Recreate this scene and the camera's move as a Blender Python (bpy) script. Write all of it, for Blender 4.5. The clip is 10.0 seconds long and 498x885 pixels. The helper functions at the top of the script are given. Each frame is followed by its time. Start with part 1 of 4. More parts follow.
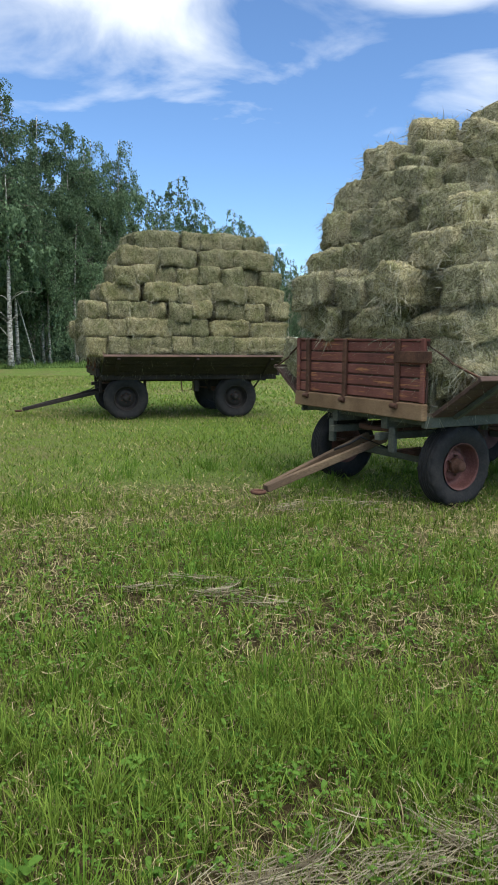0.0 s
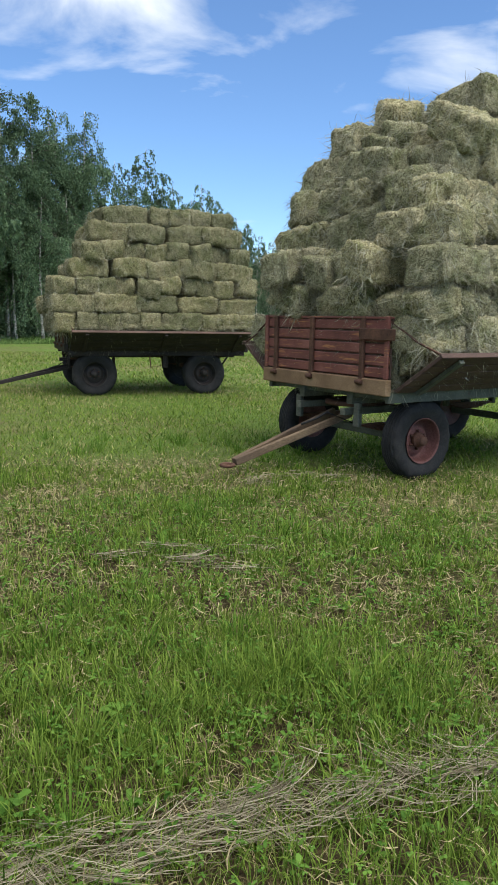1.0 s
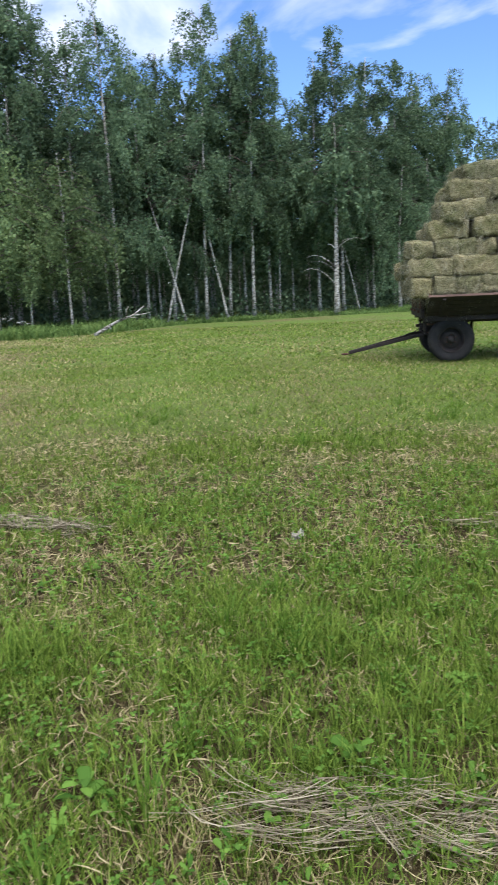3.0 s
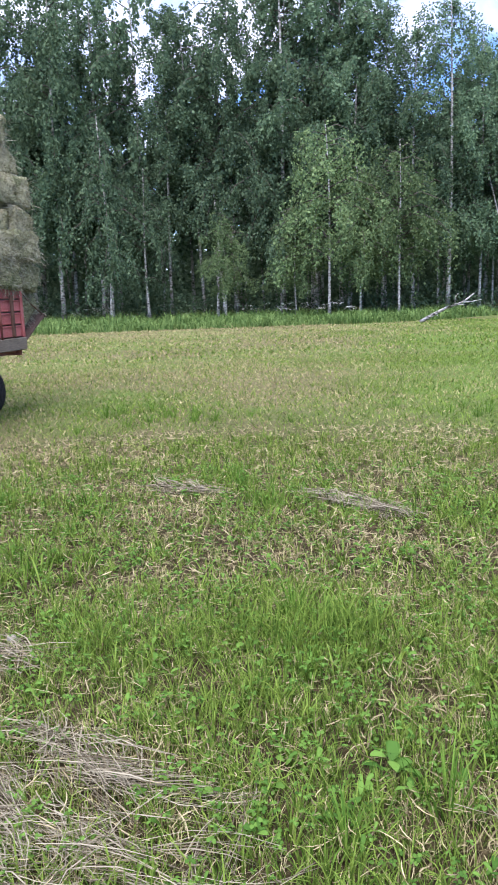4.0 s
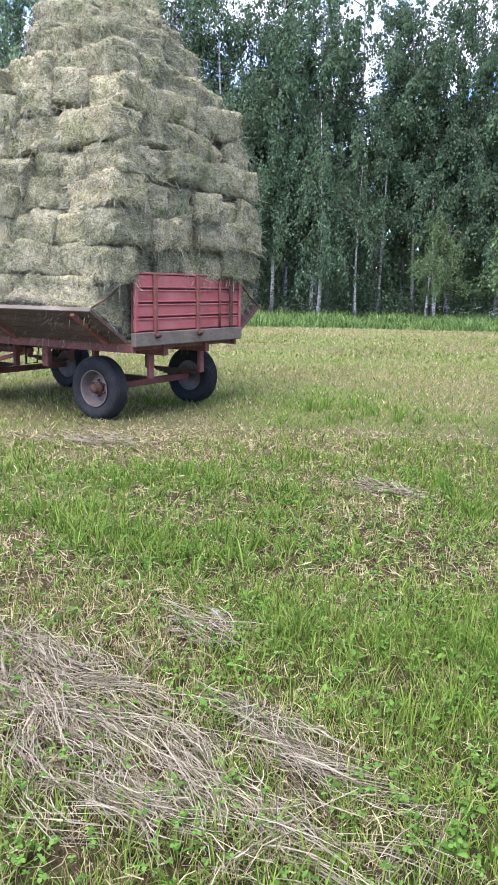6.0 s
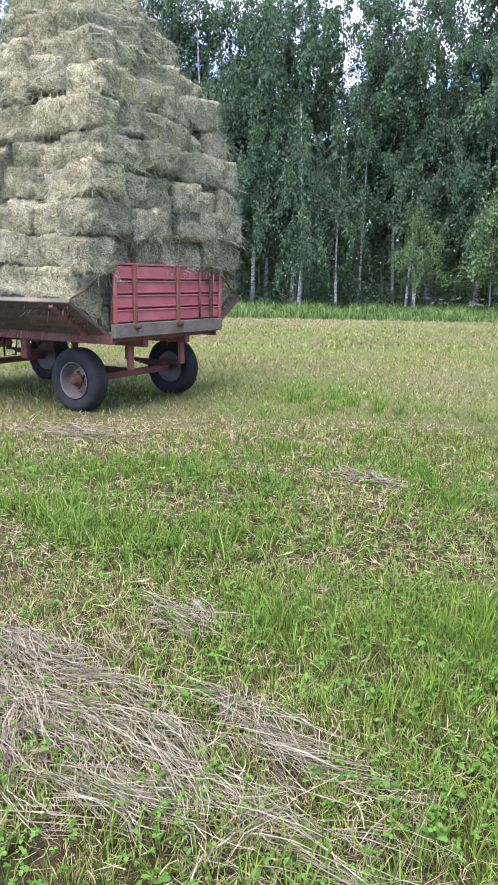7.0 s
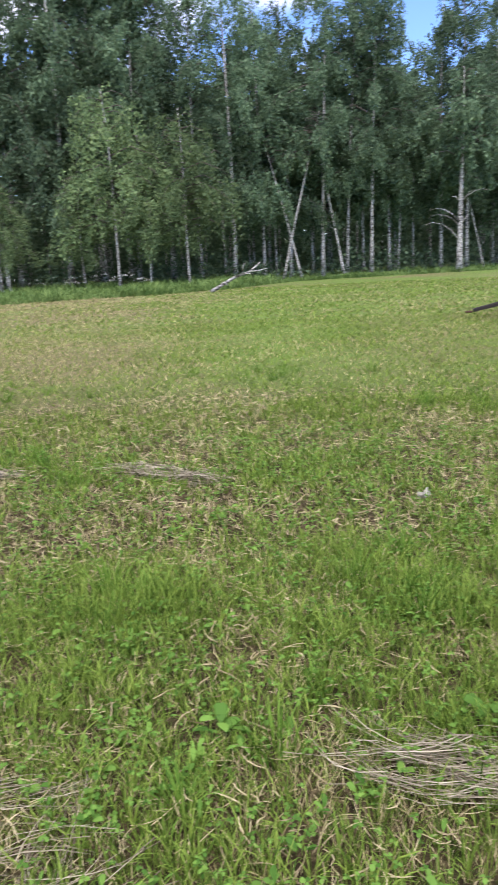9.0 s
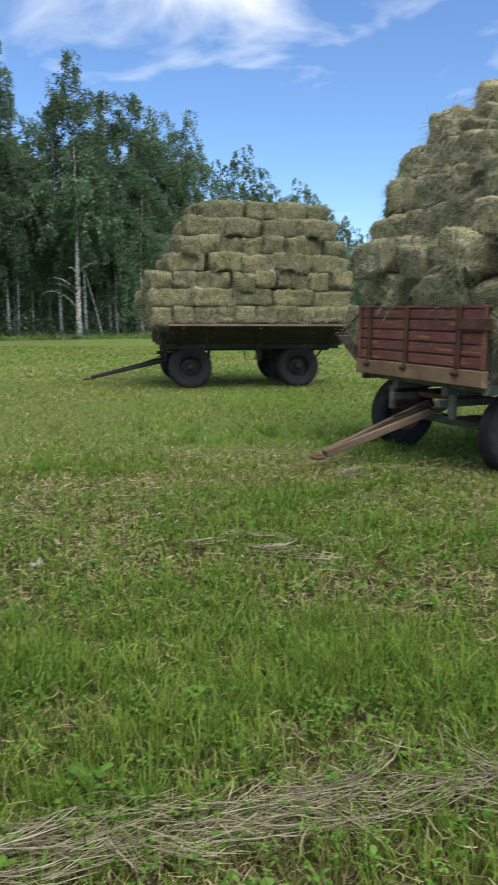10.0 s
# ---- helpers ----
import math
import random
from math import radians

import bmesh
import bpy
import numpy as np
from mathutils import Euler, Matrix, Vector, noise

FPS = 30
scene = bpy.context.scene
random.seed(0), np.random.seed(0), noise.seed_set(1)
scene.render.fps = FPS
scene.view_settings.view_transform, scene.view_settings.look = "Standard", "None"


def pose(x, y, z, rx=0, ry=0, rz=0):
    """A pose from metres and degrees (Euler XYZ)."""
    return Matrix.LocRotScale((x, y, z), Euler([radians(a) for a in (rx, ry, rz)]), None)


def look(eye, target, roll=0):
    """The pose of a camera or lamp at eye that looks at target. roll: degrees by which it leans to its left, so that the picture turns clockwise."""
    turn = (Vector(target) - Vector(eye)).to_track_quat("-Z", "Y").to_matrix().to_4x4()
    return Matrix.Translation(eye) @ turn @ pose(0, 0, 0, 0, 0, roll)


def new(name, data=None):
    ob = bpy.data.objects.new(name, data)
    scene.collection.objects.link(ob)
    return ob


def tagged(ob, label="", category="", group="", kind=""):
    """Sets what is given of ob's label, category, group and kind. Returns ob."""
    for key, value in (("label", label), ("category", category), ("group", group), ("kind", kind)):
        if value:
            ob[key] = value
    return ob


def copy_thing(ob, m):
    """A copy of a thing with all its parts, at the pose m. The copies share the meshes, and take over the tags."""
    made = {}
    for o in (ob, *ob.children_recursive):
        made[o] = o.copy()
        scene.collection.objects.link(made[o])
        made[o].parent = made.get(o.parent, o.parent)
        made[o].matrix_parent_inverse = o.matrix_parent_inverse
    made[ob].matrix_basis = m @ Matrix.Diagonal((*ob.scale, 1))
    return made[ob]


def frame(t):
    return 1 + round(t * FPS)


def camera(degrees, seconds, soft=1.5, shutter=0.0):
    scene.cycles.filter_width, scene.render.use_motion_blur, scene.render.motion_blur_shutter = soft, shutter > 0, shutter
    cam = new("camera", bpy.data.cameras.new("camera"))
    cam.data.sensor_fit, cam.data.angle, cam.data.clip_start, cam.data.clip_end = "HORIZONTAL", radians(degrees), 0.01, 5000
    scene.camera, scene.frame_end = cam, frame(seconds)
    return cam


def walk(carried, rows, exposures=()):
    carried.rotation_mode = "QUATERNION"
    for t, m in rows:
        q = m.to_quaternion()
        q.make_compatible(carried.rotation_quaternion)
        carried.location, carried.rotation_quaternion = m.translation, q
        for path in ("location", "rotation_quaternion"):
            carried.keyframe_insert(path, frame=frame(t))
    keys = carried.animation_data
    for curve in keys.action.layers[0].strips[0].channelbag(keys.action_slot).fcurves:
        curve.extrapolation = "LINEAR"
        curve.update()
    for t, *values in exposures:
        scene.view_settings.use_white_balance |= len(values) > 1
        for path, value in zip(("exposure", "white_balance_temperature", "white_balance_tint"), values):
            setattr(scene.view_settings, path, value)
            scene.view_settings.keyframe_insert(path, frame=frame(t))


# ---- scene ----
cam = camera(37.31, 10.0, shutter=0.15)
PATH = [
    (0, (0.024, 0.243, 1.753), (-0.204, 2.211, 1.479), 0.52),
    (0.5, (-0.025, 0.053, 1.735), (-0.176, 2.019, 1.401), 0.56),
    (1, (0.030, 0.036, 1.743), (-0.109, 2.004, 1.411), 1.02),
    (1.5, (0.187, 0.080, 1.747), (0.045, 2.048, 1.418), 0.89),
    (2, (0.190, 0.120, 1.724), (-0.202, 2.051, 1.383), -1.47),
    (2.5, (0.099, 0.130, 1.715), (-0.598, 1.968, 1.350), -3.04),
    (2.7, (0.064, 0.118, 1.708), (-0.745, 1.907, 1.325), -2.92),
    (3.8, (-0.007, 0.001, 1.701), (-1.566, 1.183, 1.287), -1.98),
    (4, (-0.012, -0.008, 1.707), (-1.634, 1.088, 1.300), -1.90),
    (4.5, (-0.033, -0.028, 1.703), (-1.734, 0.945, 1.306), -1.28),
    (5, (-0.073, -0.085, 1.702), (-1.863, 0.710, 1.296), 0.04),
    (5.5, (-0.086, -0.129, 1.696), (-1.929, 0.532, 1.289), 0.71),
    (5.7, (-0.085, -0.126, 1.693), (-1.939, 0.506, 1.289), 0.78),
    (7, (-0.084, -0.111, 1.683), (-1.914, 0.573, 1.254), 0.64),
    (7.5, (-0.083, -0.121, 1.686), (-1.920, 0.547, 1.261), 0.66),
    (8, (-0.085, -0.131, 1.684), (-1.935, 0.499, 1.261), 0.18),
    (8.5, (-0.030, -0.111, 1.707), (-1.761, 0.778, 1.244), -2.16),
    (8.6, (0.020, -0.088, 1.721), (-1.639, 0.925, 1.249), -2.70),
    (9, (-0.061, 0.019, 1.681), (-1.316, 1.493, 1.182), -2.93),
    (9.5, (-0.010, 0.039, 1.692), (-0.909, 1.772, 1.258), -1.27),
    (10, (0.085, 0.042, 1.717), (-0.309, 1.971, 1.366), 0.36),
]
EXPOSURES = [(0.0, 0.84, 6420, 8), (2.4, 0.84, 6420, 8), (3.8, 1.46, 5750, 22), (4.6, 1.58, 5750, 22), (5.4, 1.75, 5750, 24), (7.0, 1.76, 5700, 24), (8.4, 1.82, 5700, 24), (9.0, 1.38, 6100, 23), (9.5, 0.91, 6470, 15), (10.0, 0.84, 6420, 9)]
walk(cam, [(t, look(eye, target, roll)) for t, eye, target, roll in PATH], EXPOSURES)

# ---- sky and sun ----
SUN_ELEVATION, SUN_AZIMUTH = 60.0, 134.0  # degrees; the azimuth counts clockwise from +y


def make_world():
    world = bpy.data.worlds.new("sky")
    scene.world = world
    world.use_nodes = True
    nt = world.node_tree
    nt.nodes.clear()
    n, l = nt.nodes.new, nt.links.new
    out, bg = n("ShaderNodeOutputWorld"), n("ShaderNodeBackground")
    sky = n("ShaderNodeTexSky")
    sky.sky_type, sky.sun_disc = "NISHITA", False
    sky.sun_elevation, sky.sun_rotation = radians(SUN_ELEVATION), radians(SUN_AZIMUTH)
    sky.air_density, sky.dust_density, sky.ozone_density = 0.9, 0.0, 8.0
    co, sep = n("ShaderNodeTexCoord"), n("ShaderNodeSeparateXYZ")
    l(co.outputs["Generated"], sep.inputs[0])
    add = n("ShaderNodeMath"); add.operation = "ADD"; add.inputs[1].default_value = 0.34
    l(sep.outputs[2], add.inputs[0])
    comb = n("ShaderNodeCombineXYZ")
    for k in (0, 1):
        d = n("ShaderNodeMath"); d.operation = "DIVIDE"
        l(sep.outputs[k], d.inputs[0]); l(add.outputs[0], d.inputs[1]); l(d.outputs[0], comb.inputs[k])
    mp = n("ShaderNodeMapping"); mp.inputs["Location"].default_value = (0.35, 0.2, 0); mp.inputs["Scale"].default_value = (1.0, 1.25, 1.0)
    mp.inputs["Rotation"].default_value = (0, 0, 0.5)
    l(comb.outputs[0], mp.inputs[0])
    no = n("ShaderNodeTexNoise"); no.inputs["Scale"].default_value = 2.6; no.inputs["Detail"].default_value = 7; no.inputs["Roughness"].default_value = 0.52
    no.inputs["Distortion"].default_value = 0.5
    l(mp.outputs[0], no.inputs["Vector"])
    ramp = n("ShaderNodeValToRGB")
    ramp.color_ramp.elements[0].position, ramp.color_ramp.elements[0].color = 0.52, (0, 0, 0, 1)
    ramp.color_ramp.elements[1].position, ramp.color_ramp.elements[1].color = 0.72, (1, 1, 1, 1)
    high = n("ShaderNodeMapRange"); high.inputs["From Min"].default_value, high.inputs["From Max"].default_value = 0.15, 0.62
    high.inputs["To Min"].default_value, high.inputs["To Max"].default_value = -0.12, 0.34
    l(sep.outputs[2], high.inputs[0])
    west = n("ShaderNodeMapRange"); west.inputs["From Min"].default_value, west.inputs["From Max"].default_value = -0.25, -0.95
    west.inputs["To Min"].default_value, west.inputs["To Max"].default_value = 0.0, 0.18
    l(sep.outputs[0], west.inputs[0])
    both = n("ShaderNodeMath"); both.operation = "ADD"; l(high.outputs[0], both.inputs[0]); l(west.outputs[0], both.inputs[1])
    cover = n("ShaderNodeMath"); cover.operation = "ADD"; l(no.outputs["Fac"], cover.inputs[0]); l(both.outputs[0], cover.inputs[1])
    l(cover.outputs[0], ramp.inputs[0])
    mix = n("ShaderNodeMix"); mix.data_type = "RGBA"
    l(ramp.outputs[0], mix.inputs["Factor"]); l(sky.outputs[0], mix.inputs["A"])
    mix.inputs["B"].default_value = (5.5, 5.8, 6.3, 1)
    l(mix.outputs["Result"], bg.inputs["Color"])
    bg.inputs["Strength"].default_value = 0.108
    l(bg.outputs[0], out.inputs[0])


make_world()
sun = new("sun", bpy.data.lights.new("sun", "SUN"))
sun.data.energy, sun.data.angle, sun.data.color = 2.2, radians(48), (1.0, 0.95, 0.86)
_a, _e = radians(SUN_AZIMUTH), radians(SUN_ELEVATION)
sun.matrix_world = look((math.sin(_a) * math.cos(_e) * 50, math.cos(_a) * math.cos(_e) * 50, math.sin(_e) * 50), (0, 0, 0))


# ---- materials ----
def base_material(name, roughness=0.8, metallic=0.0, specular=0.3):
    m = bpy.data.materials.new(name)
    m.use_nodes = True
    b = m.node_tree.nodes["Principled BSDF"]
    b.inputs["Roughness"].default_value, b.inputs["Metallic"].default_value = roughness, metallic
    b.inputs["Specular IOR Level"].default_value = specular
    return m, m.node_tree.nodes.new, m.node_tree.links.new, b


def ramp_node(n, stops):
    r = n("ShaderNodeValToRGB")
    while len(r.color_ramp.elements) < len(stops):
        r.color_ramp.elements.new(0.5)
    for e, (p, c) in zip(r.color_ramp.elements, stops):
        e.position, e.color = p, (*c, 1)
    return r


def mixed(n, l, factor, a, b, mode="MIX"):
    x = n("ShaderNodeMix"); x.data_type, x.blend_type = "RGBA", mode
    for key, v in (("Factor", factor), ("A", a), ("B", b)):
        if isinstance(v, bpy.types.NodeSocket):
            l(v, x.inputs[key])
        else:
            x.inputs[key].default_value = v if key == "Factor" else (*v, 1)
    return x.outputs["Result"]


def noise_node(n, l, vector, scale, detail=4, rough=0.55, stretch=None):
    if stretch:
        mp = n("ShaderNodeMapping"); mp.inputs["Scale"].default_value = stretch
        l(vector, mp.inputs[0]); vector = mp.outputs[0]
    t = n("ShaderNodeTexNoise")
    t.inputs["Scale"].default_value, t.inputs["Detail"].default_value, t.inputs["Roughness"].default_value = scale, detail, rough
    l(vector, t.inputs["Vector"])
    return t.outputs["Fac"]


def worn(name, stops, scale=3.0, fine=40.0, stretch=None, roughness=0.75, metallic=0.0, bump=0.3, wear=None, wear_at=0.62):
    """A painted, rusty or wooden surface: broad stains, fine grain and chipped places."""
    m, n, l, b = base_material(name, roughness, metallic)
    co = n("ShaderNodeTexCoord").outputs["Object"]
    info = n("ShaderNodeObjectInfo")
    off = n("ShaderNodeVectorMath"); off.operation = "ADD"
    sc = n("ShaderNodeMath"); sc.operation = "MULTIPLY"; sc.inputs[1].default_value = 37.0
    l(info.outputs["Random"], sc.inputs[0]); l(co, off.inputs[0]); l(sc.outputs[0], off.inputs[1])
    co = off.outputs[0]
    broad = noise_node(n, l, co, scale, 5, 0.6)
    grain = noise_node(n, l, co, fine, 4, 0.6, stretch)
    s = n("ShaderNodeMath"); s.operation = "MULTIPLY_ADD"; s.inputs[1].default_value = 0.45
    l(grain, s.inputs[0])
    h = n("ShaderNodeMath"); h.operation = "MULTIPLY"; h.inputs[1].default_value = 0.55
    l(broad, h.inputs[0]); l(h.outputs[0], s.inputs[2])
    r = ramp_node(n, stops); l(s.outputs[0], r.inputs[0])
    col = r.outputs[0]
    if wear:
        w = noise_node(n, l, co, scale * 2.3, 8, 0.7, stretch and tuple(0.15 + 0.5 * v for v in stretch))
        wr = ramp_node(n, [(wear_at, (0, 0, 0)), (wear_at + 0.06, (1, 1, 1))]); l(w, wr.inputs[0])
        col = mixed(n, l, wr.outputs[0], col, wear)
    l(col, b.inputs["Base Color"])
    bp = n("ShaderNodeBump"); bp.inputs["Strength"].default_value, bp.inputs["Distance"].default_value = bump, 0.006
    l(s.outputs[0], bp.inputs["Height"]); l(bp.outputs[0], b.inputs["Normal"])
    return m


def leafy(name, dark, light, translucent=0.35):
    """Leaves and blades: each island and each plant differs, light comes through."""
    m, n, l, b = base_material(name, 0.6, 0.0, 0.12)
    geo = n("ShaderNodeNewGeometry")
    r = ramp_node(n, [(0.0, dark), (1.0, light)])
    l(geo.outputs["Random Per Island"], r.inputs[0])
    info = n("ShaderNodeObjectInfo")
    hs = n("ShaderNodeHueSaturation")
    mr = n("ShaderNodeMapRange"); mr.inputs["To Min"].default_value, mr.inputs["To Max"].default_value = 0.75, 1.25
    l(info.outputs["Random"], mr.inputs[0]); l(mr.outputs[0], hs.inputs["Value"]); l(r.outputs[0], hs.inputs["Color"])
    col = hs.outputs[0]
    l(col, b.inputs["Base Color"])
    tr = n("ShaderNodeBsdfTranslucent"); l(col, tr.inputs["Color"])
    ms = n("ShaderNodeMixShader"); ms.inputs[0].default_value = translucent
    out = m.node_tree.nodes["Material Output"]
    l(b.outputs[0], ms.inputs[1]); l(tr.outputs[0], ms.inputs[2]); l(ms.outputs[0], out.inputs[0])
    return m


def hay_material(name="hay", shade=(0.93, 0.945, 0.94)):
    m, n, l, b = base_material(name, 0.9, 0.0, 0.1)
    co = n("ShaderNodeTexCoord").outputs["Object"]
    info = n("ShaderNodeObjectInfo")
    off = n("ShaderNodeVectorMath"); off.operation = "ADD"
    sc = n("ShaderNodeMath"); sc.operation = "MULTIPLY"; sc.inputs[1].default_value = 53.0
    l(info.outputs["Random"], sc.inputs[0]); l(co, off.inputs[0]); l(sc.outputs[0], off.inputs[1])
    v = off.outputs[0]
    wob = n("ShaderNodeTexNoise"); wob.inputs["Scale"].default_value = 6.0; wob.inputs["Detail"].default_value = 3
    l(v, wob.inputs["Vector"])
    wv = n("ShaderNodeVectorMath"); wv.operation = "MULTIPLY_ADD"; wv.inputs[1].default_value = (0.22, 0.22, 0.22)
    l(wob.outputs["Color"], wv.inputs[0]); l(v, wv.inputs[2]); v = wv.outputs[0]
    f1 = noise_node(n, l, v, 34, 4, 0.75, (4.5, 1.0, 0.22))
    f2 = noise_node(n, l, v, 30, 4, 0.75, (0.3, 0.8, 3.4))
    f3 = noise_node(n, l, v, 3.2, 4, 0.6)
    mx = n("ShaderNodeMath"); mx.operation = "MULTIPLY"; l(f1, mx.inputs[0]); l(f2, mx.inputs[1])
    # the near-black low end paints shade into the gaps between stalks
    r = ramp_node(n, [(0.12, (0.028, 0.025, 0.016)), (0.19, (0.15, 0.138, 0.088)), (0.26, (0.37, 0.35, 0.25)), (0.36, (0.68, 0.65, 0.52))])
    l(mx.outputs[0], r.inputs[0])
    st = ramp_node(n, [(0.35, (0.62, 0.66, 0.50)), (0.65, (1.12, 1.05, 0.98))]); l(f3, st.inputs[0])
    col = mixed(n, l, 1.0, r.outputs[0], st.outputs[0], "MULTIPLY")
    tone = ramp_node(n, [(0.0, (0.76, 0.80, 0.74)), (0.5, (0.98, 0.98, 0.95)), (1.0, (1.16, 1.12, 1.0))]); l(info.outputs["Random"], tone.inputs[0])
    col = mixed(n, l, 1.0, col, tone.outputs[0], "MULTIPLY")
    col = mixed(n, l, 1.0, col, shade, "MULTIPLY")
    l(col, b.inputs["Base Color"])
    bp = n("ShaderNodeBump"); bp.inputs["Strength"].default_value, bp.inputs["Distance"].default_value = 1.0, 0.03
    l(mx.outputs[0], bp.inputs["Height"]); l(bp.outputs[0], b.inputs["Normal"])
    return m


def ground_material():
    m, n, l, b = base_material("meadow_soil", 0.95, 0.0, 0.1)
    co = n("ShaderNodeTexCoord").outputs["Object"]
    big = noise_node(n, l, co, 0.22, 5, 0.6)
    mid = noise_node(n, l, co, 1.6, 5, 0.65)
    fine = noise_node(n, l, co, 26, 5, 0.75)
    g = ramp_node(n, [(0.25, (0.024, 0.040, 0.009)), (0.5, (0.105, 0.165, 0.034)), (0.75, (0.24, 0.33, 0.085))]); l(fine, g.inputs[0])
    d = ramp_node(n, [(0.25, (0.036, 0.027, 0.014)), (0.5, (0.14, 0.112, 0.06)), (0.75, (0.34, 0.28, 0.17))]); l(fine, d.inputs[0])
    s = n("ShaderNodeMath"); s.operation = "MULTIPLY_ADD"; s.inputs[1].default_value = 0.6; l(mid, s.inputs[0])
    xyz = n("ShaderNodeSeparateXYZ"); l(co, xyz.inputs[0])
    west = n("ShaderNodeMapRange"); west.inputs["From Min"].default_value, west.inputs["From Max"].default_value = 2.5, -4.0
    west.inputs["To Min"].default_value, west.inputs["To Max"].default_value = -0.065, 0.075
    xy = n("ShaderNodeMath"); xy.operation = "ADD"; l(xyz.outputs[0], xy.inputs[0]); l(xyz.outputs[1], xy.inputs[1])
    l(xy.outputs[0], west.inputs[0])
    ad = n("ShaderNodeMath"); ad.operation = "ADD"; l(big, ad.inputs[0]); l(west.outputs[0], ad.inputs[1]); l(ad.outputs[0], s.inputs[2])
    f = ramp_node(n, [(0.66, (0, 0, 0)), (0.94, (0.85, 0.85, 0.85))]); l(s.outputs[0], f.inputs[0])
    col = mixed(n, l, f.outputs[0], g.outputs[0], d.outputs[0])
    t = ramp_node(n, [(0.3, (0.015, 0.011, 0.006)), (0.5, (0.052, 0.041, 0.019)), (0.72, (0.15, 0.12, 0.06))]); l(fine, t.inputs[0])
    ln = n("ShaderNodeVectorMath"); ln.operation = "DISTANCE"; ln.inputs[1].default_value = (-1.8, 2.4, 0); l(co, ln.inputs[0])
    wob = n("ShaderNodeMath"); wob.operation = "MULTIPLY_ADD"; wob.inputs[1].default_value = 5.0; l(mid, wob.inputs[0]); l(ln.outputs["Value"], wob.inputs[2])
    trod = n("ShaderNodeMapRange"); trod.inputs["From Min"].default_value, trod.inputs["From Max"].default_value = 10.5, 5.5
    l(wob.outputs[0], trod.inputs[0])
    l(mixed(n, l, trod.outputs[0], col, t.outputs[0]), b.inputs["Base Color"])
    bp = n("ShaderNodeBump"); bp.inputs["Strength"].default_value, bp.inputs["Distance"].default_value = 0.8, 0.05
    l(fine, bp.inputs["Height"]); l(bp.outputs[0], b.inputs["Normal"])
    return m


def bark_material():
    m, n, l, b = base_material("birch_bark", 0.8)
    co = n("ShaderNodeTexCoord").outputs["Object"]
    f = noise_node(n, l, co, 5.0, 5, 0.7, (1.0, 1.0, 2.6))
    g = noise_node(n, l, co, 0.5, 3, 0.6)
    s = n("ShaderNodeMath"); s.operation = "MULTIPLY_ADD"; s.inputs[1].default_value = 0.5; l(g, s.inputs[0]); l(f, s.inputs[2])
    r = ramp_node(n, [(0.6, (0.035, 0.032, 0.028)), (0.70, (0.24, 0.23, 0.21)), (0.84, (0.48, 0.47, 0.44))]); l(s.outputs[0], r.inputs[0])
    l(r.outputs[0], b.inputs["Base Color"])
    return m


HAY = hay_material()
# olive hay of the far trailer, its colour multiplied down for dimmer light
DIM_HAY = hay_material("dimmed_olive_hay", (0.60, 0.615, 0.575))
LOOSE_HAY = leafy("loose_hay_stalks", (0.065, 0.050, 0.028), (0.42, 0.375, 0.265), 0.15)
# stalks of the far trailer's bales, dimmed in colour likewise
DIM_STRAW = leafy("dimmed_straw", (0.10, 0.09, 0.06), (0.40, 0.385, 0.285), 0.15)
STRAW = leafy("dry_straw", (0.13, 0.12, 0.08), (0.47, 0.45, 0.345), 0.15)
SOIL = ground_material()
GRASS = leafy("meadow_grass", (0.042, 0.092, 0.009), (0.265, 0.375, 0.064), 0.36)
STUBBLE = leafy("yellow_stubble", (0.15, 0.12, 0.05), (0.50, 0.44, 0.23), 0.25)
LITTER = leafy("straw_litter", (0.065, 0.045, 0.020), (0.41, 0.35, 0.20), 0.1)
TALL = leafy("tall_grass", (0.06, 0.12, 0.03), (0.20, 0.29, 0.09), 0.35)
TUFT = leafy("fresh_tufts", (0.05, 0.125, 0.012), (0.18, 0.31, 0.045), 0.35)
WEED = leafy("weed_leaves", (0.042, 0.105, 0.014), (0.135, 0.245, 0.042), 0.35)
LEAF = leafy("birch_leaves", (0.056, 0.100, 0.058), (0.175, 0.255, 0.14), 0.4)
LIGHT_LEAF = leafy("young_leaves", (0.085, 0.14, 0.06), (0.22, 0.30, 0.13), 0.4)
PETAL = leafy("white_petals", (0.6, 0.62, 0.55), (0.8, 0.8, 0.76), 0.2)
BARK = bark_material()
RED = worn("faded_red_paint", [(0.3, (0.20, 0.045, 0.042)), (0.5, (0.34, 0.095, 0.092)), (0.7, (0.44, 0.17, 0.165))], 2.0, 45, (1, 1, 3), 0.6, 0, 0.2, (0.13, 0.06, 0.04), 0.66)
MAROON = worn("old_maroon_paint", [(0.3, (0.07, 0.028, 0.025)), (0.5, (0.165, 0.060, 0.050)), (0.7, (0.26, 0.115, 0.09))], 2.2, 30, (0.5, 0.5, 8), 0.65, 0, 0.35, (0.36, 0.165, 0.075), 0.565)
# dark brown paint, taken nearly black for the shade under the side boards
DARK = worn("shade_darkened_brown_paint", [(0.3, (0.012, 0.010, 0.010)), (0.5, (0.028, 0.021, 0.020)), (0.7, (0.06, 0.044, 0.040))], 2.5, 40, None, 0.7, 0, 0.3, (0.12, 0.06, 0.035), 0.66)
RUST = worn("rusty_steel", [(0.3, (0.035, 0.02, 0.015)), (0.5, (0.10, 0.05, 0.035)), (0.7, (0.17, 0.085, 0.055))], 5, 60, None, 0.75, 0.2, 0.4)
